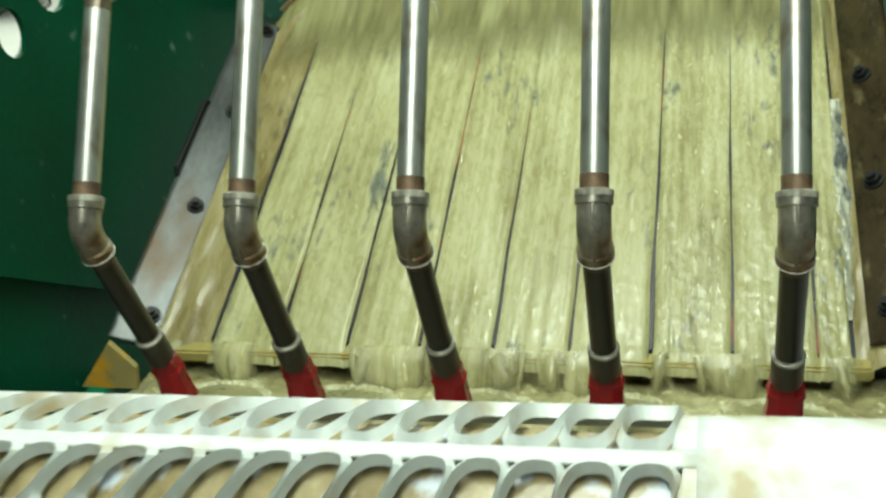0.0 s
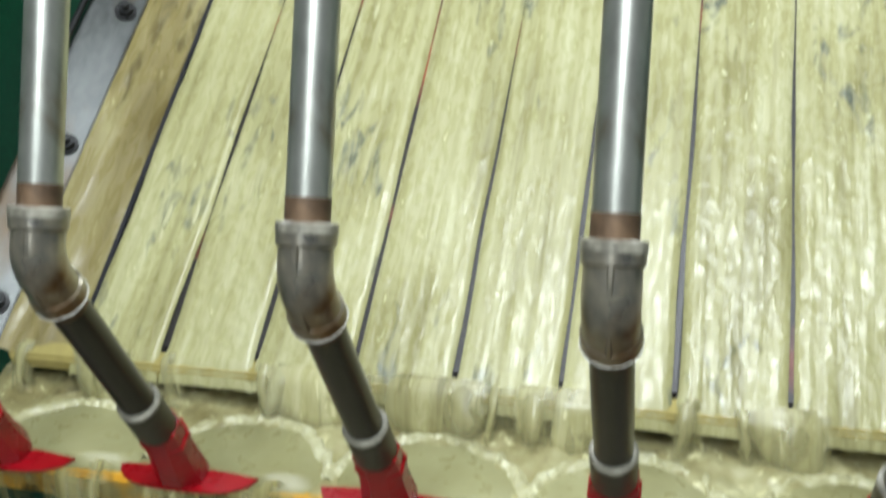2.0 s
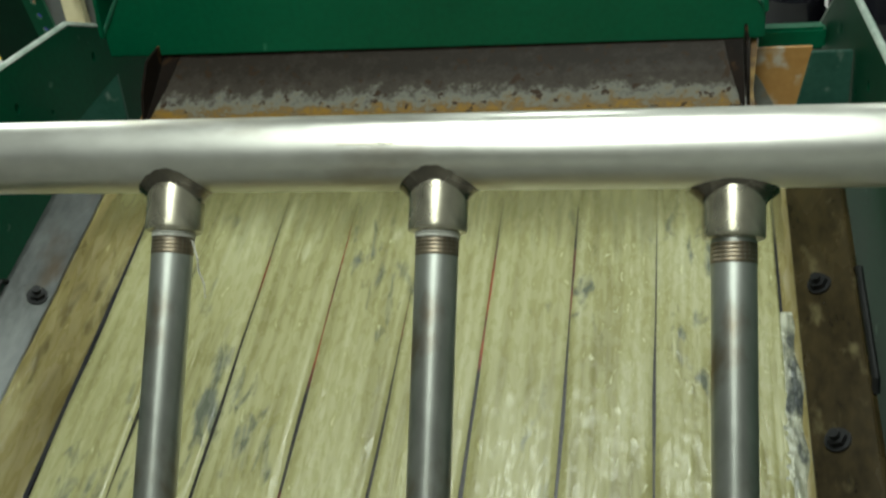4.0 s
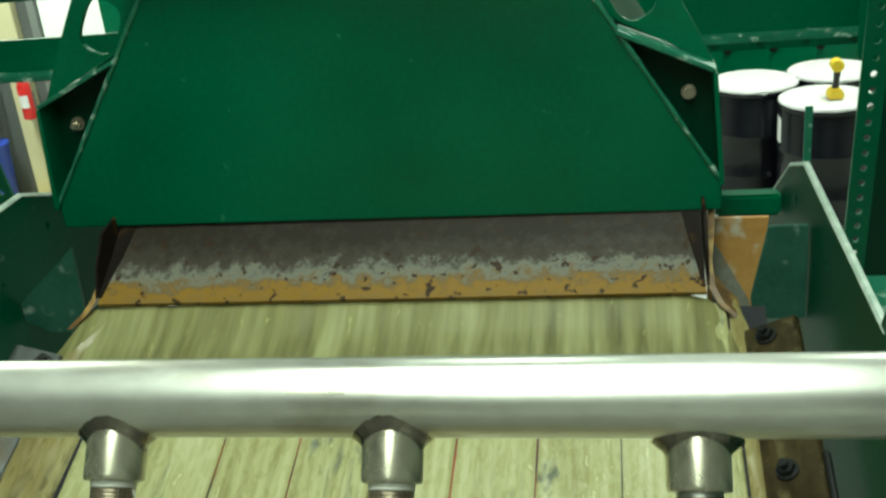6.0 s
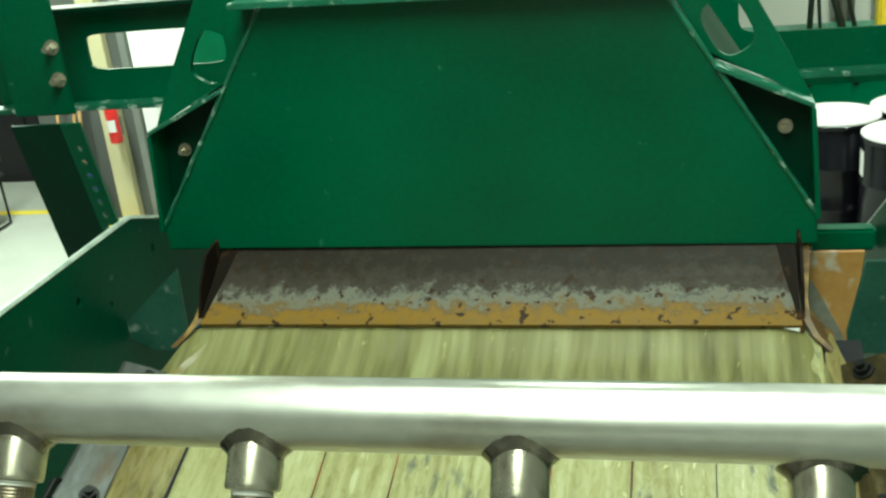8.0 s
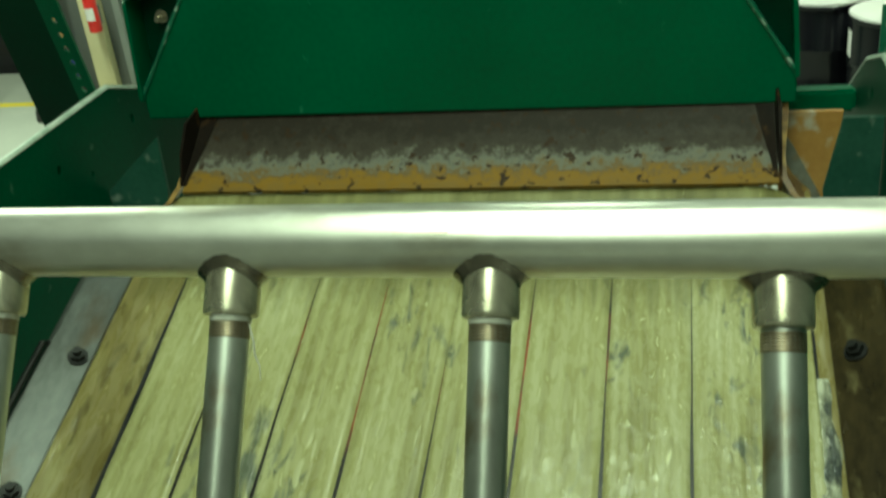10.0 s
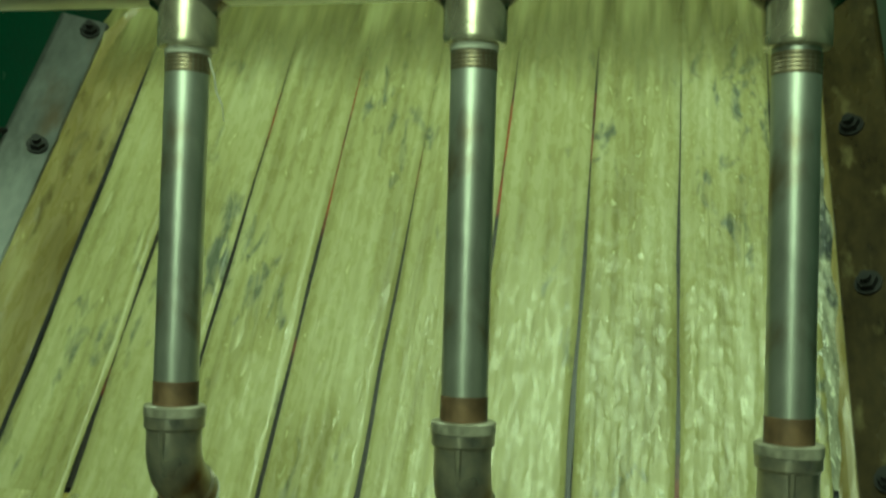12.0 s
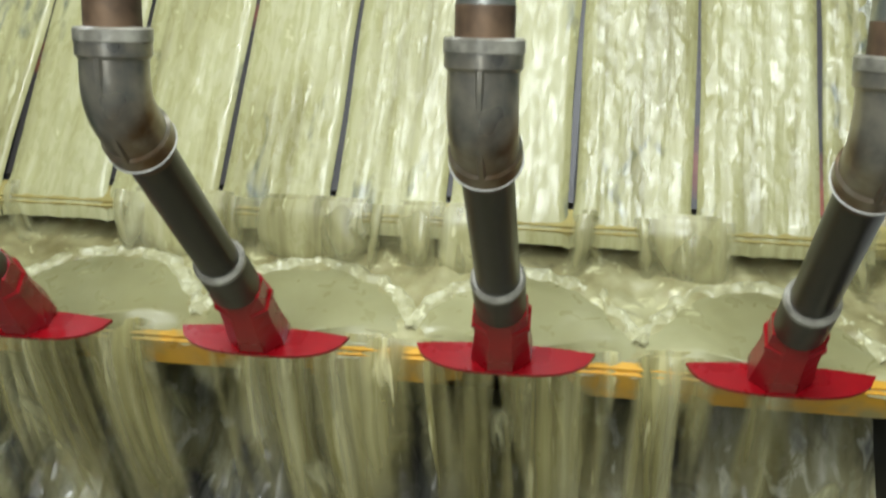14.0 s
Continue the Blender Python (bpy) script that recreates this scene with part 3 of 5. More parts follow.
def spray_drop():
    t = thing("spray_drop", (0, 0, 0), "stainless drop pipe with elbow and red flood nozzle hanging from header", "spray pipe", "spray drops along the header")
    a = RIM + UP * 0.004
    b = RIM + UP * 0.280
    part("drop_pipe", sweep([a + (b - a) * k / 8 for k in range(9)], 0.0167, n=28), PIPE, t)
    rust = [RIM + UP * (0.0016 * k) for k in range(15)]
    part("rusty_thread", sweep(rust, [0.0172 if k % 2 else 0.0169 for k in range(15)], n=24), RUST, t, "rusty pipe thread")
    part("upper_thread", sweep([RIM + UP * d for d in (0.253, 0.255, 0.2565, 0.258, 0.2595, 0.261, 0.2625, 0.264, 0.2655, 0.267, 0.2685)], [0.0167, 0.0173, 0.0167, 0.0173, 0.0167, 0.0173, 0.0167, 0.0173, 0.0167, 0.0173, 0.0168], n=24), THREAD, t, "straw-brown pipe thread")
    part("tape_band", sweep([RIM + UP * d for d in (0.2665, 0.2675, 0.269, 0.2705, 0.272, 0.2735)], [0.0168, 0.0177, 0.0171, 0.0178, 0.0172, 0.0176], n=24), TAPE, t, "white thread tape")
    part("weld_socket", sweep([RIM + UP * d for d in (0.2715, 0.2725, 0.2745, 0.276, 0.303, 0.309)], [0.0175, 0.0224, 0.0231, 0.0232, 0.0232, 0.0225], n=32), COLLAR, t, "bright turned socket with straw heat tint")
    part("weld_bead", weld_saddle(), WELD, t, "dark heat-tinted weld bead", flat=False)
    part("elbow", elbow_mesh(), FITTING, t, "mottled cast elbow fitting", flat=False)
    part("elbow_rim", sweep([BEND + UP * d for d in (0.0355, 0.0365, 0.0435, 0.0445)], [0.0222, 0.0231, 0.0231, 0.0218], n=28), SEAL, t, "pale worn rim of the elbow")
    part("elbow_seal", sweep([BEND + DOWN * d for d in (0.0425, 0.0430, 0.0442, 0.0448)], [0.0220, 0.0229, 0.0229, 0.0216], n=28), TAPE, t, "pale sealant line")
    part("elbow_thread", sweep([BEND + DOWN * d for d in (0.044, 0.048, 0.052, 0.057)], [0.0182, 0.0172, 0.0178, 0.0168], n=24), RUST, t)
    part("lower_pipe", sweep([BEND + DOWN * (0.045 + 0.02 * k) for k in range(9)], 0.0167, n=26), BLACK_PIPE, t, "dark wet iron pipe")
    part("seal_ring", sweep([BEND + DOWN * d for d in (0.2075, 0.209, 0.2125, 0.214)], [0.0185, 0.0206, 0.0209, 0.0192], n=26), SEAL, t, "pale sealant ring")
    part("coupling", sweep([BEND + DOWN * d for d in (0.212, 0.214, 0.256, 0.259)], [0.0190, 0.0204, 0.0204, 0.0190], n=26), COUPLING, t)
    noz = part("nozzle_body", nozzle_body(), RED, t, "red plastic nozzle body")
    part("deflector", deflector(), RED, noz, "curved red spray deflector")
    return t


def nozzle_body():
    bm = bmesh.new()
    ds = (0.254, 0.256, 0.276, 0.278, 0.283, 0.285, 0.302, 0.316, 0.332, 0.343)
    rs = (0.0190, 0.0226, 0.0230, 0.0252, 0.0254, 0.0232, 0.0238, 0.0248, 0.0266, 0.0274)
    sweep([BEND + DOWN * d + Vector((0, -0.005 * max(0.0, (d - 0.285) / 0.058), 0)) for d in ds], list(rs), n=8, bm=bm)
    foot = BEND + DOWN * 0.350
    bmesh.ops.rotate(bm, verts=bm.verts[:], cent=BEND, matrix=Matrix.Rotation(math.radians(22.5), 3, DOWN))
    for v in bm.verts:
        v.co.y = max(v.co.y, foot.y - 0.0300)
        v.co.z = max(v.co.z, foot.z + 0.002 - 0.25 * (v.co.y - foot.y))
    return bm


def deflector():
    """A thin bowed plate, straight at the back and round at the front."""
    foot = BEND + DOWN * 0.350
    bm = bmesh.new()
    n, m = 28, 5
    top, bot = [], []
    for i in range(n + 1):
        u = -1 + 2 * i / n
        front = -0.0315 * (1 - abs(u) ** 3.0) ** 0.6
        back = 0.004 * (1 - u * u) if abs(u) < 0.97 else 0.0
        ta, ba = [], []
        for j in range(m + 1):
            w = j / m
            y = front + (back - front) * w
            z = 0.002 * (1 - u * u) - 0.25 * y
            p = foot + Vector((u * 0.0765, y, z))
            ta.append(bm.verts.new(p + Vector((0, 0, 0.0018))))
            ba.append(bm.verts.new(p - Vector((0, 0, 0.0018))))
        top.append(ta)
        bot.append(ba)
    for i in range(n):
        for j in range(m):
            bm.faces.new((top[i][j], top[i + 1][j], top[i + 1][j + 1], top[i][j + 1]))
            bm.faces.new((bot[i][j + 1], bot[i + 1][j + 1], bot[i + 1][j], bot[i][j]))
        for j in (0, m):
            bm.faces.new((top[i][j], bot[i][j], bot[i + 1][j], top[i + 1][j]))
    for i in (0, n):
        for j in range(m):
            bm.faces.new((top[i][j], top[i][j + 1], bot[i][j + 1], bot[i][j]))
    bmesh.ops.recalc_face_normals(bm, faces=bm.faces[:])
    return bm


spray_header()
first_drop = spray_drop()
drops = [first_drop]
for k in (-3, -2, -1):
    drops.append(copy_thing(first_drop, Matrix.Translation((PITCH * k, 0, 0))))
# two drops are screwed in a little askew
for ob, x, askew in ((drops[0], 0.0, 1.4), (drops[1], -3 * PITCH, -3.2)):
    hub = Matrix.Translation(RIM + Vector((x, 0, 0)))
    ob.matrix_basis = hub @ Matrix.Rotation(math.radians(askew), 4, UP) @ hub.inverted() @ ob.matrix_basis
drops.append(copy_thing(first_drop, Matrix.Translation((PITCH + 0.002, 0.004, -0.008))))
for ob in [c for c in drops[-1].children if c.name.startswith("tape_band")]:
    bpy.data.objects.remove(ob)


def loose_thread():
    t = thing("tape_thread", (-PITCH, 0, 0), "loose strand of white thread tape hanging from a joint", "tape")
    p = RIM + UP * 0.268 + Vector((0.018, -0.004, 0))
    pts = [p, p + Vector((0.003, -0.005, -0.014)), p + Vector((0.002, -0.006, -0.026)), p + Vector((0.005, -0.008, -0.036)), p + Vector((0.004, -0.010, -0.05))]
    part("strand", sweep(pts, [0.0008, 0.0007, 0.0009, 0.0006, 0.0003], n=5), TAPE, t)


loose_thread()


# ---- screen box: side plates, rails, panels ----
def side_plate(x, sign, name):
    t = thing(name, (0, 0, 0), "dark green painted steel side plate with bolt holes, shade in its colour", "side plate", "side plates of the screen")
    outline = [(0.42, 1.60), (1.30, 1.52), (1.72, 1.60), (1.72, 1.86), (1.44, 2.035), (1.29, 2.09), (0.72, 2.09), (0.60, 2.30), (-0.05, 2.42), (-0.05, 1.96), (0.12, 1.845)]
    holes = [oval(1.06, 2.015, 0.007, 0.010), oval(1.35, 2.005, 0.006, 0.010), oval(1.16, 1.965, 0.004, 0.006), oval(0.36, 2.15, 0.035, 0.04, 20), oval(0.50, 2.19, 0.05, 0.055, 20)]
    part("plate", holed_plate(outline, holes, "x", x - 0.005, x + 0.005), SHADED_SIDE_GREEN, t)
    edge = bmesh.new()
    sweep([(x, 0.70, 2.092), (x, 1.29, 2.092), (x, 1.44, 2.037), (x, 1.72, 1.862)], 0.0062, n=6, bm=edge)
    part("worn_edge", edge, EDGE, t, "chipped top edge of the plate")
    return t


side_plate(-0.96, -1, "side_plate")
side_plate(0.475, 1, "side_plate")


def outer_bodywork():
    t = thing("outer_frame", (0, 0, 0), "dark green box frame beside the screen, shade in its colour", "machine frame")
    # added dark body that fills the shaded recess under the side plate
    part("upper_beam", box(-1.80, -1.06, 0.30, 1.10, 0.90, 1.52, 0.01), DEEP_SHADE_GREEN, t)
    # added plate, coloured as the shaded recess below the side plate
    part("skirt_plate", prism([(-0.30, 0.9), (0.75, 0.9), (0.75, 1.62), (0.42, 1.66), (0.10, 1.88), (-0.30, 2.0)], "x", -0.994, -0.982), SHADED_SIDE_GREEN, t)
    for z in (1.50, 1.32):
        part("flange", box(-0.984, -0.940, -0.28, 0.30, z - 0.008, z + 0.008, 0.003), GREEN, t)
    part("support", box(-1.70, -1.10, -0.15, 1.0, FLOOR, 0.95, 0.01), DEEP_SHADE_GREEN, t)
    part("lower_body", prism([(-0.25, 0.60), (0.32, 0.60), (0.32, 1.50), (0.10, 1.44), (-0.25, 1.30)], "x", -1.60, -0.996, 0.01), SHADED_SIDE_GREEN, t)
    return t


outer_bodywork()


def rail(side):
    """Clamping strip along the panel's edge, with its bolts."""
    xs, first = (-0.862, 0.296) if side < 0 else (0.386, 0.330)
    y0 = first - 0.055
    t = thing("clamp_rail", pose(xs, y0, deck(y0) + 0.006, TILT, 0, 0), "bare steel clamp rail with black bolts beside the screen panel" if side < 0 else "wet stained steel clamp rail with black bolts, shade in its colour", "rail", "clamp rails")
    length = 0.86
    bm = prism([(-0.028, 0.024), (-0.026, 0.033), (-0.018, 0.0325), (0.050, 0.006), (0.050, -0.002), (-0.028, 0.014)] if side < 0 else [(0.052, 0.034), (0.044, 0.040), (-0.030, 0.006), (-0.030, -0.002), (0.052, 0.022)], "y", 0.0, length, 0.0015)
    part("strip", bm, RAIL if side < 0 else WET_SHADED_RAIL, t)
    turn = Matrix.Rotation(math.radians(20 if side < 0 else -24), 4, "Y")
    for k in range(4):
        y = 0.058 + 0.258 * k
        bolt("bolt", Vector((0.030 if side < 0 else 0.0, y, 0.0145 if side < 0 else 0.021)), turn, t, BOLT, 0.0125, 0.012)
    bar = bmesh.new()
    px, pz = (-0.024, 0.030) if side < 0 else (0.050, 0.036)
    sweep([(px, 0.38, pz), (px, 0.39, pz + 0.014), (px, 0.58, pz + 0.014), (px, 0.59, pz)], 0.0055, n=10, bm=bar)
    part("handle_rod", bar, BOLT, t, "black rod handle")
    return t


rail(-1)
rail(1)


def screen_deck():
    t = thing("screen_deck", (0, 0, 0), "dark wet screen panel under flowing slurry", "screen deck", kind="structure")
    for i, (x0, x1) in enumerate(zip([-0.83] + GROOVES, GROOVES + [0.40])):
        poly = [(LIP_Y - 0.004, deck(LIP_Y) - 0.030), (TOP_Y, deck(TOP_Y) - 0.030), (TOP_Y, deck(TOP_Y) - 0.012), (LIP_Y - 0.004, deck(LIP_Y) - 0.012)]
        part("screen_panel", prism(poly, "x", x0 + 0.002, x1 - 0.002), DARK_PANEL, t)
    for x in GROOVES:
        poly = [(LIP_Y, deck(LIP_Y) - 0.016), (TOP_Y, deck(TOP_Y) - 0.016), (TOP_Y, deck(TOP_Y) - 0.004), (LIP_Y, deck(LIP_Y) - 0.004)]
        part("seam_strip", prism(poly, "x", x - 0.0035, x + 0.0035), DARK_PANEL if x == GROOVES[0] else SEAM, t, "black rubber seam strip" if x == GROOVES[0] else "orange-red urethane seam strip")
    nose = box(-0.80, 0.36, LIP_Y - 0.034, LIP_Y - 0.004, LIP_Z - 0.030, LIP_Z - 0.006, 0.004)
    part("nose_bar", nose, NOSE, t, "yellowish urethane nose bar filmed with slurry")
    return t


screen_deck()


# ---- slurry on the deck ----
def rough_water(x, s, seed):
    """Height of the flow at a place across and a share of the way down."""
    low = max(0.0, (s - 0.35) / 0.65)
    h = noise.noise((x * 110, s * 4, seed)) * 0.0010 + noise.noise((x * 42, s * 14, seed + 9)) * 0.0010 * (0.4 + low)
    return h + noise.noise((x * 95, s * 55, seed + 4)) * 0.0012 * low + noise.noise((x * 170, s * 120, seed + 2)) * 0.0007 * low ** 1.5


TURB = [0.7, 1.0, 0.7, 0.6, 0.4, 0.4, 0.9, 1.3, 1.5, 1.5]
STARTS = [0.30, 0.42, 0.28, 0.33, 0.48, 0.30, 0.22, 0.34, 0.20, 0.1, 0.1]


def lane(i, x0, x1):
    seed = i * 7.3
    rnd = random.Random(i * 5 + 3)
    open0, open1 = STARTS[i], STARTS[i + 1]

    def gap(s, start):
        g = max(0.0, (s - start) / (1 - start))
        return 0.0002 + 0.0042 * g ** 0.6 * (0.75 + 0.9 * noise.noise((s * 7, seed, start * 10)))

    def place(u, v):
        y = 1.165 + (LIP_Y - 1.165) * min(1.0, v / 0.955)
        over = max(0.0, (v - 0.955) / 0.045)
        v = 0.95 if over else 0.955 * (1.35 - y) / 1.08
        left = x0 + gap(v, open0) + (0.030 * max(0.0, v - 0.25) * max(0.0, 1.0 - v) * (1 + 0.8 * noise.noise((v * 8, 2, 2))) if i == 0 else 0)
        right = x1 - gap(v, open1)
        x = left + (right - left) * u
        edge = 1 - (2 * u - 1) ** 16
        if over:
            left, right = left - 0.004 * over, right + 0.004 * over
            x = left + (right - left) * u
        return Vector((x, y - 0.042 * over, deck(y) - 0.002 + edge * 0.005 + rough_water(x, v + over * 0.02, seed) * TURB[i] * (0.3 + 0.7 * edge) - 0.010 * over - 0.016 * over ** 4))
    ob = part("slurry_sheet", grid(34, 420, place), TURBULENT if i > 5 else SLURRY)
    return tagged(ob, "olive-grey slurry sheet running down a screen panel", "slurry", "slurry sheets on the deck", "stuff")


edges = GROOVES + [RIGHT]
for i, (x0, x1) in enumerate(zip(edges, edges[1:])):
    lane(i, x0, x1)


def side_film(side):
    def place(u, v):
        y = 1.165 + (LIP_Y - 1.195) * v
        open_out = min(1.0, 0.25 + 5 * v)
        x = (LEFT - 0.002 - 0.105 * u * open_out) if side < 0 else (RIGHT + 0.002 + 0.045 * u * open_out)
        ripple = noise.noise((x * 50, y * 12, side * 5.0)) * 0.004 + noise.noise((x * 120, y * 60, 3.0)) * 0.0012
        return Vector((x, y, deck(y) - 0.006 + 0.016 * u ** 1.4 + ripple))
    ob = part("slurry_film", grid(14, 120, place), SLURRY_THIN)
    tagged(ob, "thin brown slurry film on the upturned panel edge", "slurry film", "slurry films at the sides", "stuff")


side_film(-1)
side_film(1)


def edge_splash():
    """Fast broken water along the panel's upturned edge."""
    def place(u, v):
        y = 0.80 - 0.47 * v
        c = 2 * u - 1
        wide = 0.020 * (0.55 + 0.45 * math.sin(math.pi * v)) * (1 + 0.35 * noise.noise((v * 9, 1.0, 4.0)))
        x = 0.338 - 0.012 * v + 0.006 * noise.noise((v * 6, 3.0, 3.0)) + c * wide
        rise = (1 - c * c) ** 0.6 * math.sin(math.pi * v) ** 0.4
        return Vector((x, y, deck(y) - 0.004 + 0.007 * rise + rise * (0.0025 * noise.noise((x * 120, y * 70, 1.0)) + 0.0010 * noise.noise((x * 200, y * 90, 7.0)))))
    ob = part("edge_splash", grid(18, 200, place), SPLASH)
    tagged(ob, "glittering grey splash along the panel edge", "slurry splash", "", "stuff")


edge_splash()


def feed_sheet():
    """The fresh sheet that leaves the plate's edge and spreads over the panels, darkened by painted hood shade."""
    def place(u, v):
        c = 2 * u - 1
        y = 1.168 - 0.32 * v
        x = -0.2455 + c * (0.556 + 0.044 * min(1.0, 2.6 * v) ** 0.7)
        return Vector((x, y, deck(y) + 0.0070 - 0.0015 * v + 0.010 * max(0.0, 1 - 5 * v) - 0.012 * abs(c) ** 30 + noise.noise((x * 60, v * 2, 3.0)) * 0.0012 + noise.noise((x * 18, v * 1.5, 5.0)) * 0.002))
    ob = part("feed_sheet", grid(220, 24, place), FEED_SHADED)
    tagged(ob, "fresh olive slurry sheet below the feed plate, hood shade in its colour", "slurry", "", "stuff")


feed_sheet()


# ---- trough below the lip, spray sheets, curtains ----
FRONT_Y, FRONT_Z = 0.085, 1.600


def trough():
    t = thing("trough", (0, 0, 0), "yellow urethane trough between the two screen decks", "trough", kind="structure")
    poly = [(FRONT_Y + 0.012, FRONT_Z - 0.05), (LIP_Y + 0.05, FRONT_Z - 0.10), (LIP_Y + 0.05, FRONT_Z - 0.085), (FRONT_Y + 0.012, FRONT_Z - 0.030)]
    part("tray", prism(poly, "x", -0.86, 0.40), DARK_PANEL, t)
    part("front_bar", box(-0.84, 0.40, FRONT_Y - 0.004, FRONT_Y + 0.012, FRONT_Z - 0.056, FRONT_Z - 0.007, 0.004), YELLOW, t, "yellow front bar with dark stains")
    part("rear_wall", box(-0.84, 0.40, LIP_Y + 0.02, LIP_Y + 0.03, FRONT_Z - 0.08, FRONT_Z - 0.012), DARK_PANEL, t)
    part("end_gusset", prism([(-0.905, 1.600), (-0.80, 1.600), (-0.79, 1.645), (-0.825, 1.695)], "y", 0.145, 0.155), YELLOW, t, "yellow end plate")
    return t


trough()


def pool_z(y):
    v = (LIP_Y + 0.02 - y) / (LIP_Y + 0.037 - FRONT_Y)
    return FRONT_Z + 0.002 - 0.050 * max(0.0, 1 - v) ** 0.9


def pool():
    def place(u, v):
        x = -0.83 + 1.22 * u
        y = LIP_Y + 0.02 - (LIP_Y + 0.02 - FRONT_Y + 0.004) * v
        z = pool_z(y) + (noise.noise((x * 22, y * 22, 1.0)) * 0.007 + noise.noise((x * 60, y * 60, 2.0)) * 0.004 + noise.noise((x * 140, y * 140, 2.0)) * 0.0015) * min(1.0, 4 * (1 - v))
        if v > 0.94:
            z -= 0.003 * (v - 0.94) / 0.06
        if v > 0.88:
            q = (v - 0.88) / 0.12
            z -= 0.009 * q * q
            y += 0.006 * q * noise.noise((x * 26, 0, 8.0)) + 0.003 * q * noise.noise((x * 80, 0, 8.0))
        return Vector((x, y, z))
    ob = part("slurry_pool", grid(260, 50, place), POOL)
    tagged(ob, "churning olive slurry pool in the trough", "slurry pool", "", "stuff")


pool()


def spray_fan(k):
    """The smooth sheet that each nozzle throws, with its broken foaming rim."""
    c = Vector((PITCH * k, 0.086, 0))
    n, m = 48, 14

    def reach(ang):
        return 0.114 + 0.007 * noise.noise((ang * 2.2, k * 3.0, 0.0)) + 0.003 * noise.noise((ang * 9, k * 3.0, 1.0))

    def place(u, w):
        ang = math.radians(3 + 174 * u)
        p = c + Vector((math.cos(ang) * reach(ang) * w * 1.02, math.sin(ang) * reach(ang) * w * 1.06, 0))
        side = min(1.0, 3.2 * math.sin(ang))
        p.z = pool_z(p.y) + (0.0150 - 0.019 * w ** 3) * side - 0.004 * (1 - side) + noise.noise((ang * 5, w * 5, k)) * 0.0016 * w
        return p
    t = thing("spray_fan", (0, 0, 0), "smooth grey-green slurry fan thrown by a red nozzle", "spray fan", "spray fans in the trough", "stuff")
    part("fan_sheet", grid(n, m, place), FAN, t)
    def froth(u, v):
        ang = math.radians(14 + 152 * u)
        q = reach(ang) * (0.985 + 0.03 * noise.noise((ang * 6, k, 2.0))) + (v - 0.5) * (0.020 + 0.012 * noise.noise((ang * 7, k, 6.0)))
        p = c + Vector((math.cos(ang) * q * 1.02, math.sin(ang) * q * 1.06, 0))
        p.z = pool_z(p.y) - 0.003 + (0.0075 + 0.005 * noise.noise((ang * 14, v * 3, k))) * (1 - (2 * v - 1) ** 2) + 0.0014 * noise.noise((p.x * 90, p.y * 90, 4))
        return p
    rim = grid(110, 7, froth)
    part("foam_rim", rim, FOAM, t, "foaming rim", flat=False)


for k in (-3, -2, -1, 0, 1):
    spray_fan(k)


def tongue(bm, rnd, x, wide, y, z, drop, forward, nv=22):
    """A smooth falling sheet that narrows and frays on its way."""
    nu = max(8, int(wide / 0.004))
    seed = rnd.uniform(0, 99)
    ends = [1 - 0.12 * abs(noise.noise((i * 0.45, seed, 4.0))) for i in range(nu + 1)]
    pinch, lean = rnd.uniform(0.05, 0.35), rnd.uniform(-0.02, 0.02)

    def place(u, v):
        c = 2 * u - 1
        w = v * ends[min(nu, int(u * nu + 0.5))]
        half = wide / 2 * (1 - pinch * v) * (1 + 0.10 * noise.noise((v * 4, seed, 1.0)))
        loose = min(1.0, drop / 0.25)
        fold = noise.noise((u * wide * 70, v * 1.4, seed)) * 0.0010 + noise.noise((u * wide * 22, v * 2.0, seed + 3)) * 0.006 * loose
        return Vector((x + c * half + lean * v + 0.003 * noise.noise((v * 5, u * 3, seed)), y - forward * math.sqrt(w) + (fold + 0.006 * c * c) * min(1.0, 0.15 + 3 * v), z - drop * w - 0.004 * c * c))
    fading(nu, nv, place, lambda u, v: (1.5 if wide > 0.056 else 0.8) * (1 - (2 * u - 1) ** 2) ** 1.3 * min(1.0, 1.6 * (1.02 - v)), bm)


def falls(spans, y, z, drop, forward, seed, name, label, strands):
    for k, (x0, x1) in enumerate(spans):
        rnd = random.Random(seed + k)
        bm = bmesh.new()
        tongue(bm, rnd, (x0 + x1) / 2, x1 - x0, y, z, drop, forward)
        tongue(bm, rnd, (x0 + x1) / 2 + 0.004, (x1 - x0) * 0.94, y + 0.007, z - 0.001, drop, forward * 0.8)
        for c in range(int(strands * (x1 - x0) / 0.1)):
            tongue(bm, rnd, rnd.uniform(x0, x1), rnd.uniform(0.010, 0.055), y - rnd.uniform(-0.003, 0.004), z - 0.0015, drop * rnd.uniform(0.6, 1.0), forward * rnd.uniform(0.95, 1.15), 16)
        ob = part(name, bm, LIP_FALL if name == "lip_fall" else FALL)
        tagged(ob, label, "slurry fall", "slurry falls", "stuff")


falls(((-0.79, -0.765), (-0.71, -0.62), (-0.585, -0.565), (-0.46, -0.30), (-0.315, -0.155), (-0.17, -0.015), (0.038, 0.065), (0.10, 0.205), (0.29, 0.345)),
      LIP_Y - 0.020, LIP_Z + 0.003, 0.068, 0.052, 60, "lip_fall", "short slurry fall over the deck lip", 2)
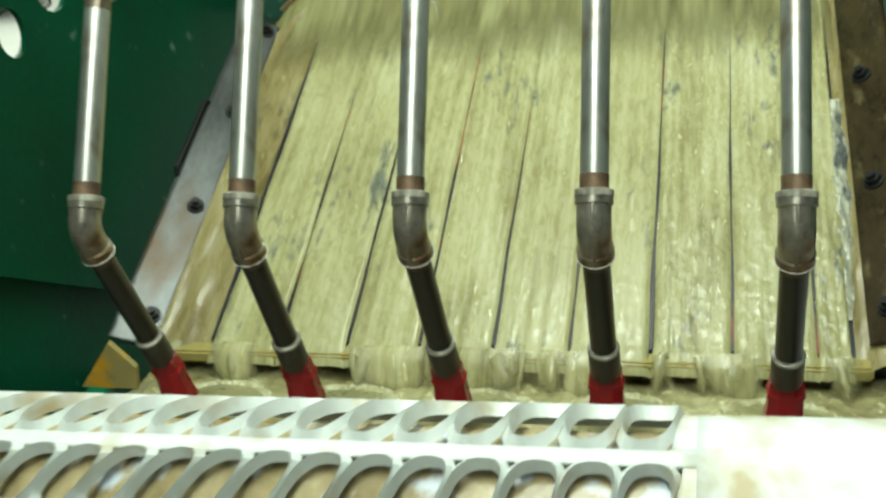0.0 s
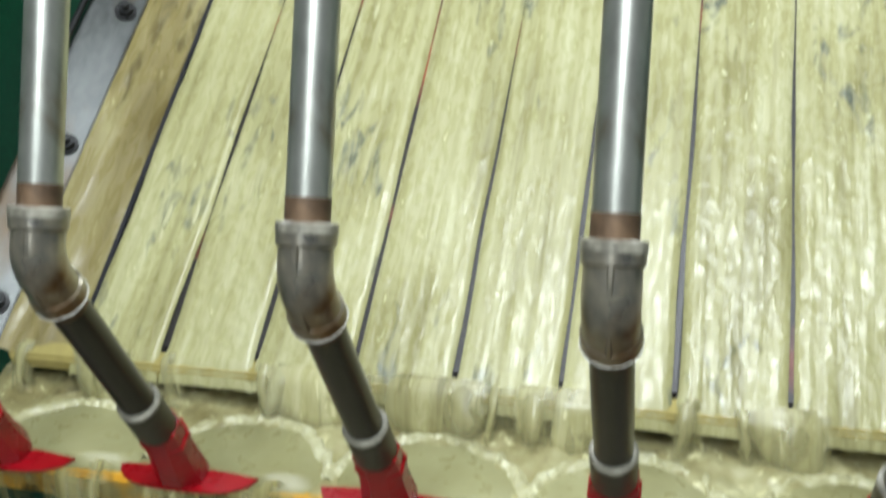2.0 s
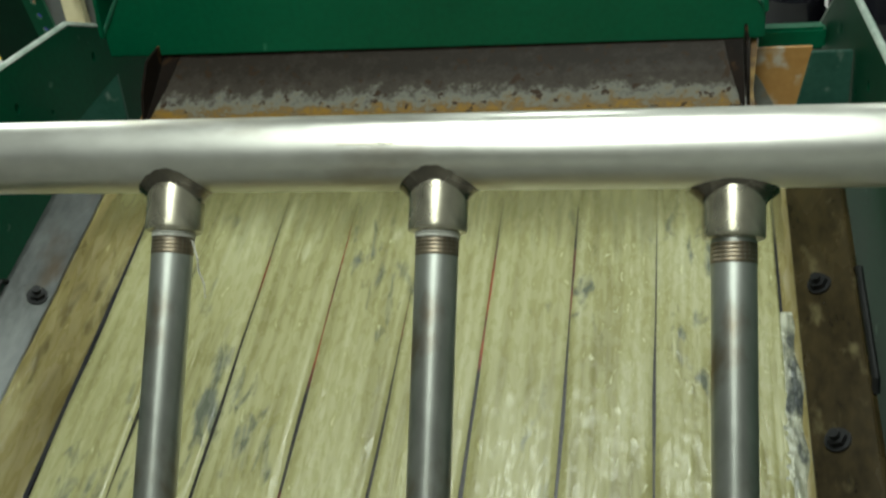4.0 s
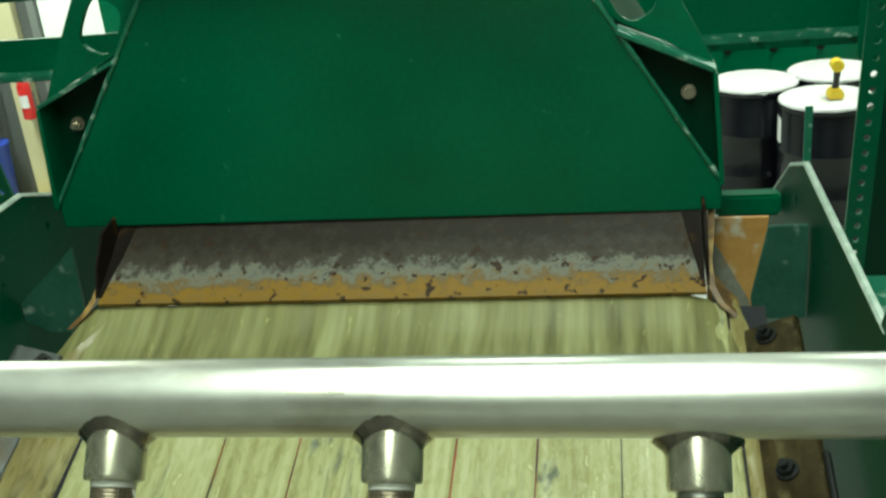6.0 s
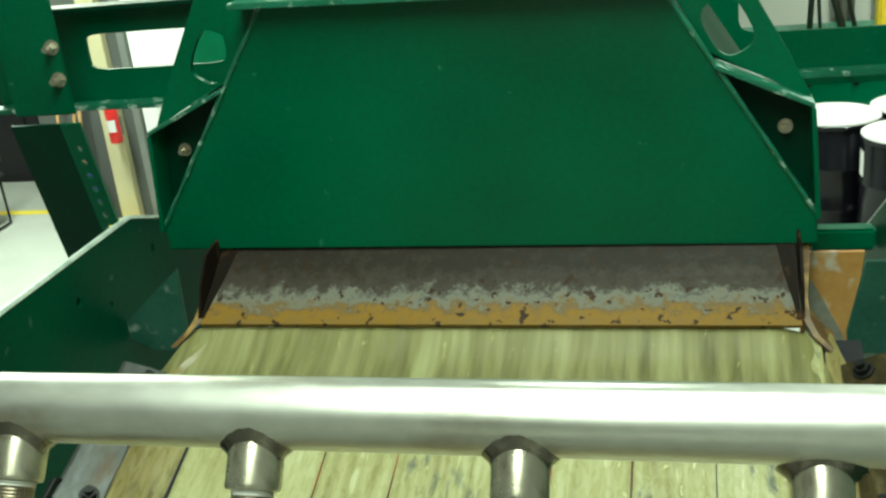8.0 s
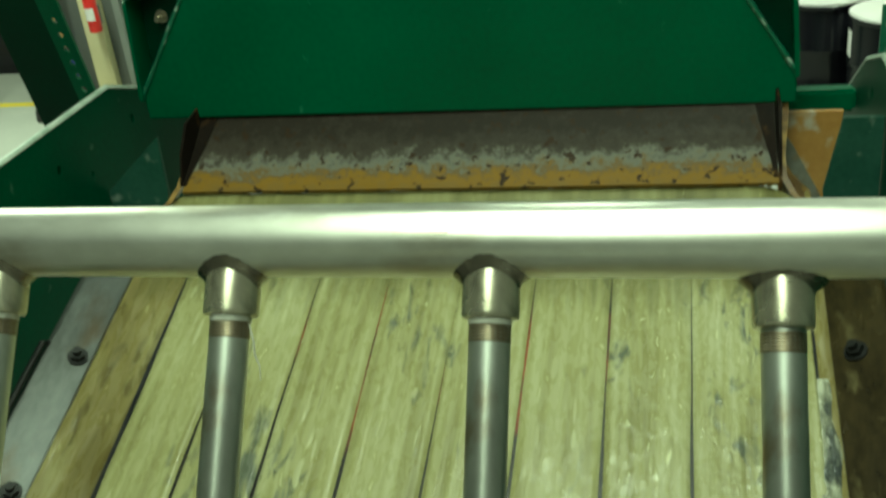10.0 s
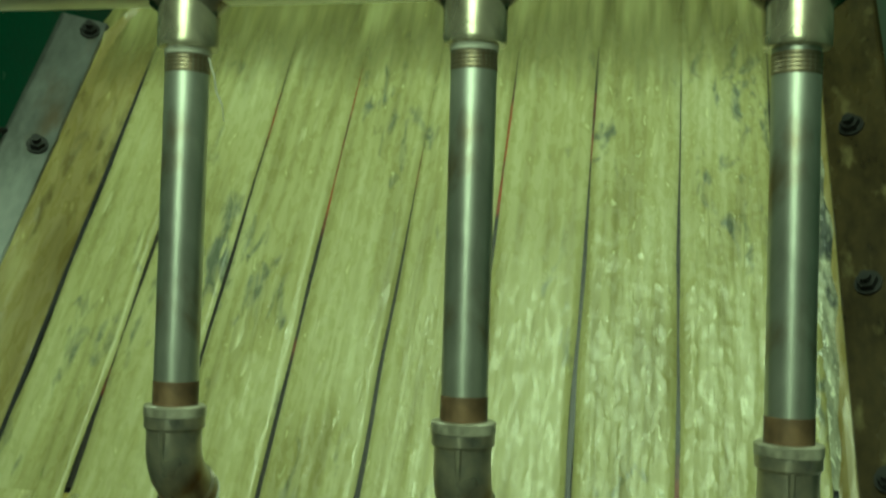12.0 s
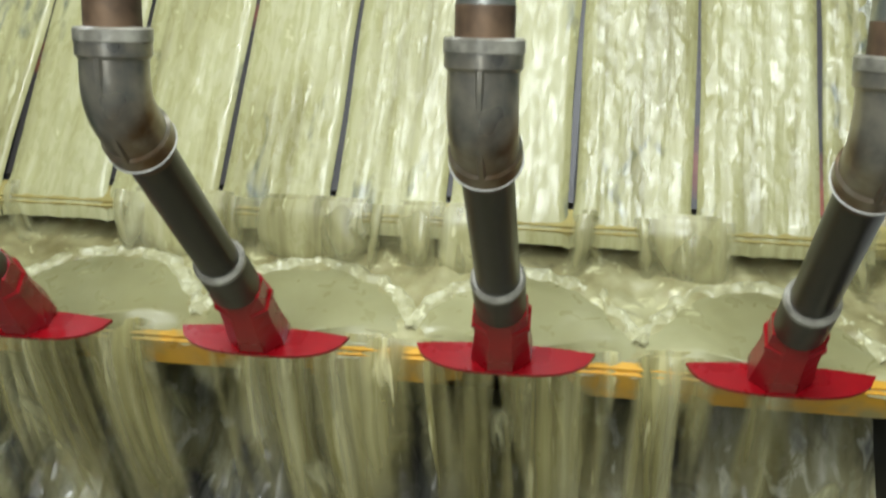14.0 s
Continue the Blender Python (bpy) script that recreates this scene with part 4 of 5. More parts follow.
falls([(PITCH * k + a, PITCH * k + b) for k, a, b in ((-3, -0.080, 0.070), (-2, -0.110, 0.090), (-1, -0.088, 0.098), (0, -0.108, 0.094), (1, -0.112, -0.034), (1, -0.012, 0.014))],
      FRONT_Y + 0.012, FRONT_Z + 0.003, 0.37, 0.088, 80, "front_fall", "long ragged slurry curtain falling from the trough", 6)


def lower_deck():
    t = thing("lower_deck", (0, 0, 0), "dark lower screen deck under falling slurry", "screen deck", kind="structure")
    for i in range(10):
        x0 = -0.84 + 0.1245 * i
        poly = [(-1.0, 0.94), (0.40, 1.26), (0.40, 1.285), (-1.0, 0.965)]
        part("screen_panel", prism(poly, "x", x0, x0 + 0.12), DARK_PANEL, t)

    def place(u, v):
        x = -0.83 + 1.24 * u
        y = 0.32 - 1.2 * v
        z = 0.972 + (y + 1.0) * 0.2286 + 0.006 + noise.noise((x * 45, y * 9, 5.0)) * 0.010 + noise.noise((x * 90, y * 40, 6.0)) * 0.004
        return Vector((x, y, z))
    film = part("lower_slurry", grid(180, 120, place), LOWER_WATER)
    tagged(film, "broken slurry film on the dark lower deck", "slurry", "", "stuff")
    part("back_wall", box(-0.86, 0.42, 0.33, 0.35, 1.20, 1.50), DARK_PANEL, t)
    part("side_cheek", box(0.405, 0.42, -1.0, 0.33, 0.30, 1.54, 0.003), DARK_PANEL, t)
    r = thing("lower_rail", pose(-0.90, -0.75, 1.16, math.degrees(math.atan(0.2286)), 0, 0), "bare steel side rail of the lower deck", "rail")
    part("strip", prism([(-0.05, 0.06), (-0.038, 0.066), (0.03, 0.0), (0.03, -0.008), (-0.05, 0.05)], "y", 0.0, 0.92, 0.0015), RAIL, r)
    part("support", box(-0.06, -0.03, 0.30, 0.62, -1.35, 0.04), DEEP_SHADE_GREEN, r)
    return t


lower_deck()


# ---- guard rail with slanted dimpled openings ----
def slotted_guard():
    t = thing("slotted_guard", pose(-0.1, 0, 2.1, 0, -1.2, 0) @ pose(0.1, 0, -2.1), "white enamelled guard plate with slanted dimpled openings", "guard plate")
    cy, cz, rr = -0.547, 2.092, 0.082

    def surf(x, a, lift=0.0):
        r = rr + lift
        return Vector((x, cy + r * math.sin(a), cz + r * math.cos(a)))
    p, x_end = 0.0374, 0.115
    n = 24
    bands = ((0.86, -0.04), (-0.20, -0.78))
    tilt = 0.0135
    for a0, a1 in bands:
        for k in range(15):
            x0 = x_end - p * (k + 1)
            lean = min(1.0, 0.25 + k * 0.09) * tilt
            cx, ca = x0 + p / 2, (a0 + a1) / 2
            ha = abs(a1 - a0) / 2
            outer, inner, lip = [], [], []
            cell = bmesh.new()
            for q in range(n):
                t_ = 2 * math.pi * (q + 0.5) / n
                c, s = math.cos(t_), math.sin(t_)
                m_ = max(abs(c), abs(s))
                ux, ua = c / m_, s / m_
                outer.append(cell.verts.new(surf(cx + ux * p / 2 + lean * ua, ca + ua * ha)))
                ex = math.copysign(abs(c) ** 0.75, c)
                ea = math.copysign(abs(s) ** 0.75, s)
                lip.append(cell.verts.new(surf(cx + ex * p * 0.46 + lean * ea, ca + ea * ha * 0.93, 0.0065)))
                inner.append(cell.verts.new(surf(cx + ex * p * 0.385 + lean * ea, ca + ea * ha * 0.80, -0.004)))
            for q in range(n):
                r = (q + 1) % n
                cell.faces.new((outer[q], outer[r], lip[r], lip[q])).smooth = True
                cell.faces.new((lip[q], lip[r], inner[r], inner[q])).smooth = True
            part("dimpled_opening", cell, WHITE, t)
    x_far = x_end - p * 15 - 0.02
    sheets = [("end_sheet", grid(24, 40, lambda u, v: surf(x_end + 0.012 + 0.49 * u, 1.15 - 2.35 * v, 0.0005)))]
    for a0, a1 in ((1.15, 0.86), (-0.04, -0.20), (-0.78, -1.2)):
        sheets.append(("band", grid(40, 6, lambda u, v, a0=a0, a1=a1: surf(x_far + (x_end + 0.014 - x_far) * u, a0 + (a1 - a0) * v, 0.0002))))
    for a0, a1 in bands:
        sheets.append(("end_web", grid(4, 10, lambda u, v, a0=a0, a1=a1: surf(x_end + 0.004 * (1 - 2 * v) + (0.014 - 0.004 * (1 - 2 * v)) * u, a0 + (a1 - a0) * v, 0.0))))
    for name, bm in sheets:
        bmesh.ops.recalc_face_normals(bm, faces=bm.faces[:])
        ob = part(name, bm, WHITE, t)
        mod = ob.modifiers.new("thickness", "SOLIDIFY")
        mod.thickness, mod.offset = 0.003, -1
    back = grid(30, 8, lambda u, v: surf(x_far + (x_end + 0.4 - x_far) * u, 1.6 - 2.7 * v, -0.012 + 0.004 * noise.noise((u * 40, v * 9, 1))))
    part("inner_liner", back, REFLECTING_LINER, t, "wet ochre liner with painted blue reflections behind the openings")
    part("post", box(0.50, 0.56, -0.60, -0.52, FLOOR, 2.08, 0.005), WHITE, t)
    part("post", box(-0.46, -0.40, -0.60, -0.52, FLOOR, 2.08, 0.005), WHITE, t)
    return t


slotted_guard()


# ---- feed box behind the screen ----
def feed_hood():
    t = thing("feed_hood", (0, 0, 0), "dark green painted steel feed hood above the deck", "feed hood")
    y0 = 1.30
    front = [(-0.888, 2.020), (0.338, 2.012), (0.338, 2.065), (0.085, 2.468), (-0.615, 2.485), (-0.888, 2.070)]
    part("front_plate", prism(front, "y", y0, y0 + 0.008, 0.002), GREEN, t)
    part("top_flange", prism([(-0.66, 2.486), (0.10, 2.470), (0.10, 2.482), (-0.66, 2.498)], "y", y0 - 0.045, y0 + 0.45, 0.002), GREEN_WORN, t, "chipped top flange")
    for s, pts in ((-1, [(-0.888, 2.02), (-0.888, 2.07), (-0.615, 2.485)]), (1, [(0.338, 2.012), (0.338, 2.065), (0.085, 2.468)])):
        bm = bmesh.new()
        lo = [bm.verts.new((x, y0 + 0.006, z)) for x, z in pts]
        hi = [bm.verts.new((x, y0 + 0.55, z)) for x, z in pts]
        for k in range(2):
            bm.faces.new((lo[k], lo[k + 1], hi[k + 1], hi[k]))
        bmesh.ops.solidify(bm, geom=bm.faces[:], thickness=0.006)
        part("side_wall", bm, GREEN, t)
        (xa, za), (xb, zb) = pts[1], pts[2]
        bead = [(xa + (xb - xa) * k / 12, y0 - 0.001, za + (zb - za) * k / 12) for k in range(13)]
        part("edge_bead", sweep(bead, [0.0042 + 0.0010 * math.sin(k * 2.1) for k in range(13)], n=8), GREEN_WORN, t, "chipped welded edge of the hood")
    part("back_wall", prism([(-0.888, 1.86), (0.338, 1.86), (0.338, 2.065), (0.085, 2.468), (-0.615, 2.485), (-0.888, 2.07)], "y", y0 + 0.55, y0 + 0.558), GREEN, t)
    for s in (-1, 1):
        def mx(x):
            return x if s > 0 else -0.5525 - x
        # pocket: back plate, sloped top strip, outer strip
        # the pocket's shade is in this back plate's colour
        part("gusset", prism([(mx(0.150), 2.355), (mx(0.328), 2.255), (mx(0.338), 2.060)], "y", y0 + 0.050, y0 + 0.058), DEEP_SHADE_GREEN, t)
        top = bmesh.new()
        a, b = Vector((mx(0.165), y0 + 0.018, 2.330)), Vector((mx(0.326), y0 + 0.018, 2.256))
        d = (b - a).normalized()
        nrm = Vector((d.z, 0, -d.x)) * (1 if s > 0 else -1)
        quad = [a, b, b - nrm * 0.008, a - nrm * 0.008]
        prism([(q.x, q.z) for q in quad], "y", y0 - 0.012, y0 + 0.052, 0.002, top)
        part("gusset_top", top, GREEN_WORN, t, "chipped sloped strip")
        part("gusset_edge", prism([(mx(0.322), 2.258), (mx(0.330), 2.256), (mx(0.342), 2.062), (mx(0.334), 2.060)], "y", y0 - 0.012, y0 + 0.052, 0.0015), GREEN, t)
        plate = [(mx(0.328), 2.262), (mx(0.290), 2.340), (mx(0.190), 2.520), (mx(0.06), 2.520), (mx(0.160), 2.350)]
        hole = oval(mx(0.190), 2.392, 0.034, 0.050, 24, 0.5 * s, 3.0)
        if s < 0:
            plate = plate[::-1]
        part("upper_gusset", holed_plate(plate, [hole], "y", y0 + 0.03, y0 + 0.042), GREEN, t)
        bolt("hood_bolt", Vector((mx(0.286), y0 + 0.050, 2.211)), Matrix.Rotation(math.radians(90), 4, "X"), t, BOLT_STEEL, 0.0095, 0.014)
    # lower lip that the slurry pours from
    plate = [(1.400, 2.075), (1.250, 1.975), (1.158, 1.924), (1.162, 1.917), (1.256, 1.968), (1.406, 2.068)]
    part("lip_plate", prism(plate, "x", -0.779, 0.3025), RUSTY_SHADED_PLATE, t, "grey plate with flaking paint and rust, hood shade painted at its top")
    for s in (-1, 1):
        def mx(x):
            return x if s > 0 else -0.478 - x
        curve = [(mx(0.322), 1.335, 2.010), (mx(0.320), 1.30, 1.992), (mx(0.310), 1.225, 1.955), (mx(0.311), 1.185, 1.930), (mx(0.326), 1.160, 1.908), (mx(0.352), 1.145, 1.888)]
        bm = bmesh.new()
        rows = []
        for x, y, z in curve:
            rows.append([bm.verts.new((x + dx, y + dy, z)) for dx, dy in ((-0.0055, -0.014), (-0.0055, 0.06), (0.0055, 0.06), (0.0055, -0.014))])
        for r0, r1 in zip(rows, rows[1:]):
            for q in range(4):
                bm.faces.new((r0[q], r0[(q + 1) % 4], r1[(q + 1) % 4], r1[q]))
        bm.faces.new(rows[0])
        bm.faces.new(rows[-1][::-1])
        bmesh.ops.recalc_face_normals(bm, faces=bm.faces[:])
        part("side_skirt", bm, SKIRT, t, "curled dark rubber skirt with rust stains")
        cheek = prism([(1.170, 1.930), (1.195, 1.985), (1.240, 2.030), (1.312, 2.040), (1.400, 2.066), (1.400, 2.02), (1.25, 1.96)], "x", min(mx(0.3035), mx(0.3085)), max(mx(0.3035), mx(0.3085)))
        part("inner_cheek", cheek, NEAR_BLACK, t, "near-black cheek inside the hood")
        # thin near-black wedge on the plate's end, wider towards the top
        wedge = bmesh.new()

        def on_plate(x, y):
            slope = (1.975 - 1.924) / (1.250 - 1.158) if y < 1.25 else 0.1 / 0.15
            return Vector((mx(x), y, 1.975 + (y - 1.25) * slope + 0.003))
        outer = [(0.302, 1.168), (0.302, 1.20), (0.302, 1.25), (0.302, 1.31)]
        inner = [(0.296, 1.168), (0.291, 1.20), (0.280, 1.25), (0.268, 1.31)]
        a, b = [wedge.verts.new(on_plate(*q)) for q in outer], [wedge.verts.new(on_plate(*q)) for q in inner]
        for k in range(3):
            wedge.faces.new((a[k], a[k + 1], b[k + 1], b[k]))
        bmesh.ops.recalc_face_normals(wedge, faces=wedge.faces[:])
        bmesh.ops.solidify(wedge, geom=wedge.faces[:], thickness=0.002)
        part("corner_flap", wedge, NEAR_BLACK, t, "near-black wedge sheet on the lip plate's end")
    return t


feed_hood()


def cross_bar():
    t = thing("cross_bar", (0, 0, 0), "green cross bar beside the feed hood", "cross bar")
    part("bar", box(0.345, 0.468, 1.50, 1.54, 1.913, 1.957, 0.006), GREEN, t)
    u = thing("feed_chute", (0, 0, 0), "rust-stained ochre chute plate with pale scale", "chute plate")
    part("chute_plate", prism([(0.318, 1.976), (0.424, 1.976), (0.402, 1.78), (0.318, 1.78)], "y", 1.345, 1.355), CHUTE, u)
    part("scale_patch", prism([(0.326, 1.935), (0.340, 1.915), (0.392, 1.815), (0.392, 1.790), (0.326, 1.790)], "y", 1.338, 1.3425), SCALE, u, "pale scale patch")
    v = thing("wing_plate", (0, 0, 0), "scuffed teal-green wing plate beside the feed hood", "wing plate")
    part("plate", prism([(-0.822, 2.024), (-0.952, 1.912), (-0.952, 1.875), (-0.905, 1.850), (-0.850, 1.850), (-0.826, 1.90)], "y", 1.19, 1.198, 0.0015), WING, v)
    w = thing("wing_plate", (0, 0, 0), "scuffed green wing plate inside the side plate", "wing plate")
    part("plate", prism([(0.404, 2.02), (0.378, 1.890), (0.382, 1.850), (0.468, 1.850), (0.468, 2.02)], "y", 1.20, 1.208, 0.0015), WING, w)


cross_bar()


# ---- support frame behind ----
def slotted_post(x, y, z0, z1, face, lean):
    t = thing("slotted_post", pose(x, y, z0, lean, 0, 0), "dark green angle post with a row of round holes", "post", "slotted posts")
    h = z1 - z0
    holes = [oval(0.0, 0.04 + 0.0367 * k, 0.0070, 0.0085, 12) for k in range(int((h - 0.06) / 0.0367))]
    part("flange", holed_plate([(-0.025, 0), (0.025, 0), (0.025, h), (-0.025, h)], holes, "y", -0.004, 0.004), GREEN, t)
    s = -face
    part("web", box(min(s * 0.025, s * 0.15), max(s * 0.025, s * 0.15), -0.004, 0.004, 0, h) if face else box(-0.15, -0.025, -0.004, 0.05, 0, h), DEEP_SHADE_GREEN, t)
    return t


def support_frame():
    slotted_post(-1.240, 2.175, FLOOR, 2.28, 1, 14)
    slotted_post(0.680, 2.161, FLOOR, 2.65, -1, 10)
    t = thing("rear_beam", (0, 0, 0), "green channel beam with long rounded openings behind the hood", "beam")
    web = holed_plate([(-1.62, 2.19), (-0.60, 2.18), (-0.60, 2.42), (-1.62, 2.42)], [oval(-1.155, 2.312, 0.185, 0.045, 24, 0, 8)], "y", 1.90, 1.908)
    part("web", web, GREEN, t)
    part("top_flange", box(-1.62, -0.60, 1.84, 1.908, 2.42, 2.432, 0.002), DEEP_SHADE_GREEN, t)
    part("lower_flange", box(-1.62, -0.60, 1.84, 1.90, 2.178, 2.19, 0.002), GREEN_WORN, t)
    plate = box(-1.46, -1.30, 1.72, 1.728, 2.20, 2.60, 0.003)
    part("joint_plate", plate, GREEN, t)
    for z in (2.286, 2.362):
        bolt("joint_bolt", Vector((-1.319, 1.72, z)), Matrix.Rotation(math.radians(90), 4, "X"), t, BOLT_STEEL, 0.013, 0.02)
    r = thing("rear_beam", (0, 0, 0), "green channel beam with long rounded openings behind the hood", "beam")
    web = holed_plate([(0.10, 2.085), (0.86, 2.075), (0.86, 2.42), (0.10, 2.42)], [oval(0.48, 2.29, 0.235, 0.108, 28, 0, 9)], "y", 2.30, 2.308)
    part("web", web, GREEN, r)
    part("lower_flange", box(0.10, 0.86, 2.24, 2.30, 2.072, 2.086, 0.002), GREEN_WORN, r)
    part("back_web", box(0.10, 0.95, 2.50, 2.508, 1.99, 2.09, 0.002), GREEN, r)
    for k in range(4):
        bolt("beam_bolt", Vector((0.42 + 0.12 * k, 2.50, 2.025)), Matrix.Rotation(math.radians(90), 4, "X"), r, BOLT, 0.009, 0.012)
    part("joint_plate", box(0.715, 0.86, 2.1, 2.108, 2.05, 2.6, 0.003), GREEN, r)
    bolt("joint_bolt", Vector((0.745, 2.10, 2.225)), Matrix.Rotation(math.radians(90), 4, "X"), r, BOLT_STEEL, 0.013, 0.02)
    s = thing("angle_stake", (0, 0, 0), "thin green angle iron stake", "stake")
    part("stake", prism([(0.575, FLOOR), (0.592, FLOOR), (0.596, 1.99), (0.579, 1.99)], "y", 1.95, 1.955), GREEN_WORN, s)
    lug = thing("side_ledge", (0, 0, 0), "green ledge outside the side plate", "ledge")
    part("ledge", box(0.60, 0.90, 1.10, 1.60, 1.72, 1.735, 0.003), GREEN_WORN, lug)
    part("leg", box(0.78, 0.84, 1.30, 1.36, FLOOR, 1.72, 0.003), GREEN, lug)


support_frame()


# ---- far end of the hall ----
def drum(x, y, open_top, label):
    t = thing("steel_drum", (x, y, FLOOR), label, "drum", "steel drums")
    prof = [(0.0, 0.275), (0.01, 0.283), (0.03, 0.278)]
    z = 0.03
    for hoop in (0.31, 0.58):
        prof += [(hoop - 0.02, 0.278), (hoop - 0.008, 0.286), (hoop + 0.008, 0.286), (hoop + 0.02, 0.278)]
    prof += [(0.84, 0.278), (0.855, 0.27)]
    part("body", sweep([(0, 0, z) for z, r in prof], [r for z, r in prof], n=40), BLACK_DRUM, t)
    part("ring", sweep([(0, 0, z) for z in (0.835, 0.842, 0.862, 0.87)], [0.281, 0.288, 0.288, 0.281], n=40), BLACK_DRUM, t)
    lid = [(0.852, 0.279), (0.874, 0.284), (0.880, 0.276), (0.872, 0.268), (0.870, 0.02)]
    part("lid", sweep([(0, 0, z) for z, r in lid], [r for z, r in lid], n=40), LID, t, "white steel lid")
    part("paper_label", grid(6, 2, lambda u, v: Vector((-0.281 * math.cos(0.35 * u - 0.1), -0.281 * math.sin(0.35 * u - 0.1), 0.62 + 0.16 * v))), LID, t, "small white label")
    return t


drum(1.009, 6.535, False, "black steel drum with a white lid on the floor")
drum(1.390, 6.080, False, "black steel drum with a white lid and a lamp on it")
drum(1.530, 6.700, True, "black steel drum with a white lid standing behind")


def work_lamp():
    t = thing("hand_lamp", (1.43, 6.05, FLOOR + 0.872), "yellow and black cordless hand lamp on a drum", "hand lamp")
    part("battery_foot", prism([(-0.045, 0.012), (0.045, 0.012), (0.045, 0.05), (0.02, 0.075), (-0.02, 0.075), (-0.045, 0.05)], "y", -0.05, 0.05, 0.006), TOOL_YELLOW, t)
    part("base_pad", box(-0.04, 0.04, -0.045, 0.045, 0.0, 0.014, 0.004), TOOL_BLACK, t)
    part("grip", sweep([(0, 0, 0.07), (0.004, 0, 0.13), (0.008, 0, 0.19)], [0.022, 0.018, 0.024], n=14), TOOL_BLACK, t)
    part("head", sweep([(0, -0.05, 0.215), (0, -0.045, 0.215), (0, 0.03, 0.215), (0, 0.05, 0.215)], [0.030, 0.038, 0.036, 0.02], n=18), TOOL_YELLOW, t)


work_lamp()


def far_wall():
    y = 7.30
    w = part("wall_partition", box(-5.25, -4.36, y, y + 0.15, FLOOR, 4.6), DARK_CEILING)
    tagged(w, "dark grey partition wall behind brooms", "wall", kind="structure")
    w = part("wall_partition", box(-3.28, 0.20, y, y + 0.15, FLOOR, 4.6), WALL)
    tagged(w, "pale painted partition wall", "wall", kind="structure")
    w = part("wall_partition", box(-4.36, -3.28, y, y + 0.15, 2.02, 4.6), WALL)
    tagged(w, "pale painted partition wall", "wall", kind="structure")
    d = thing("door", (0, 0, 0), "white painted door in a grey frame", "door", kind="structure")
    part("leaf", box(-4.29, -3.36, y + 0.02, y + 0.065, FLOOR + 0.01, 1.96, 0.003), DOOR_WHITE, d)
    part("jamb", box(-4.36, -4.30, y - 0.02, y + 0.15, FLOOR, 2.02), GREY, d)
    part("jamb", box(-3.35, -3.28, y - 0.02, y + 0.15, FLOOR, 2.02), GREY, d)
    part("handle", sweep([(-4.16, y + 0.02, 0.93), (-4.16, y - 0.03, 0.93), (-4.04, y - 0.03, 0.93)], 0.011, n=10), BOLT_STEEL, d)
    c = part("column", box(-4.62, -4.455, y - 0.09, y - 0.002, FLOOR, 4.6, 0.004), CREAM)
    tagged(c, "cream painted column", "column", kind="structure")
    e = thing("fire_extinguisher", (-4.455, y - 0.185, 0.62), "small red fire extinguisher hung on a column", "extinguisher")
    part("cylinder", sweep([(0, 0, z) for z in (0, 0.01, 0.27, 0.31, 0.335)], [0.04, 0.052, 0.052, 0.036, 0.016], n=20), EXT_RED, e)
    part("valve", box(-0.02, 0.02, -0.05, 0.02, 0.335, 0.375, 0.003), TOOL_BLACK, e)
    part("label", grid(6, 2, lambda u, v: Vector((0.0535 * math.sin(-0.8 + 1.6 * u), -0.0535 * math.cos(-0.8 + 1.6 * u), 0.10 + 0.10 * v))), LID, e)
    part("bracket", box(-0.03, 0.03, 0.04, 0.08, 0.05, 0.2), GREY, e)
    y_ = part("floor_patch", prism([(-4.98, 7.08), (-4.90, 6.94), (-4.68, 6.88), (-4.44, 6.93), (-4.36, 7.08), (-4.40, 7.26), (-4.94, 7.26)], "z", FLOOR, FLOOR + 0.004), FLOOR_YELLOW)
    tagged(y_, "yellow painted patch on the concrete floor", "floor marking", kind="structure")
    for k, (dx, lean) in enumerate(((-5.02, 3), (-4.90, 5), (-4.80, 2))):
        b = thing("broom", pose(dx, 7.02, FLOOR, -8, lean, 0), "wooden broom handle leaning on the wall", "broom", "brooms at the wall")
        part("handle", sweep([(0, 0, 0.1), (0, 0, 1.45)], 0.014, n=10), WOOD, b)
        part("head", box(-0.13, 0.13, -0.03, 0.03, 0.0, 0.11, 0.01), TOOL_BLACK, b)
    n = thing("bin", (-4.82, 7.06, FLOOR), "blue plastic bin on the floor", "bin")
    part("shell", sweep([(0, 0, z) for z in (0, 0.52, 0.54, 0.55)], [0.10, 0.125, 0.135, 0.13], n=20), BLUE, n)
    ch = thing("chair", (-5.9, 7.0, FLOOR), "dark chair with bent steel legs", "chair")
    for sx in (-0.2, 0.2):
        part("leg", sweep([(sx, -0.2, 0.02), (sx, 0.2, 0.02), (sx, 0.2, 0.44)], 0.012, n=8), BOLT, ch)
    part("seat", box(-0.24, 0.24, -0.24, 0.24, 0.43, 0.48, 0.02), TOOL_BLACK, ch)
    part("backrest", box(-0.24, 0.24, 0.20, 0.25, 0.55, 0.9, 0.02), TOOL_BLACK, ch)


far_wall()


def far_cabinet(x0, x1, y, z1, material, label):
    t = thing("cabinet", (0, 0, 0), label, "cabinet", "cabinets at the far wall")
    part("body", box(x0, x1, y, y + 0.5, FLOOR, z1, 0.01), material, t)
    part("door", box(x0 + 0.03, (x0 + x1) / 2 - 0.005, y - 0.02, y - 0.002, FLOOR + 0.08, z1 - 0.05, 0.004), material, t)
    part("door", box((x0 + x1) / 2 + 0.005, x1 - 0.03, y - 0.02, y - 0.002, FLOOR + 0.08, z1 - 0.05, 0.004), material, t)


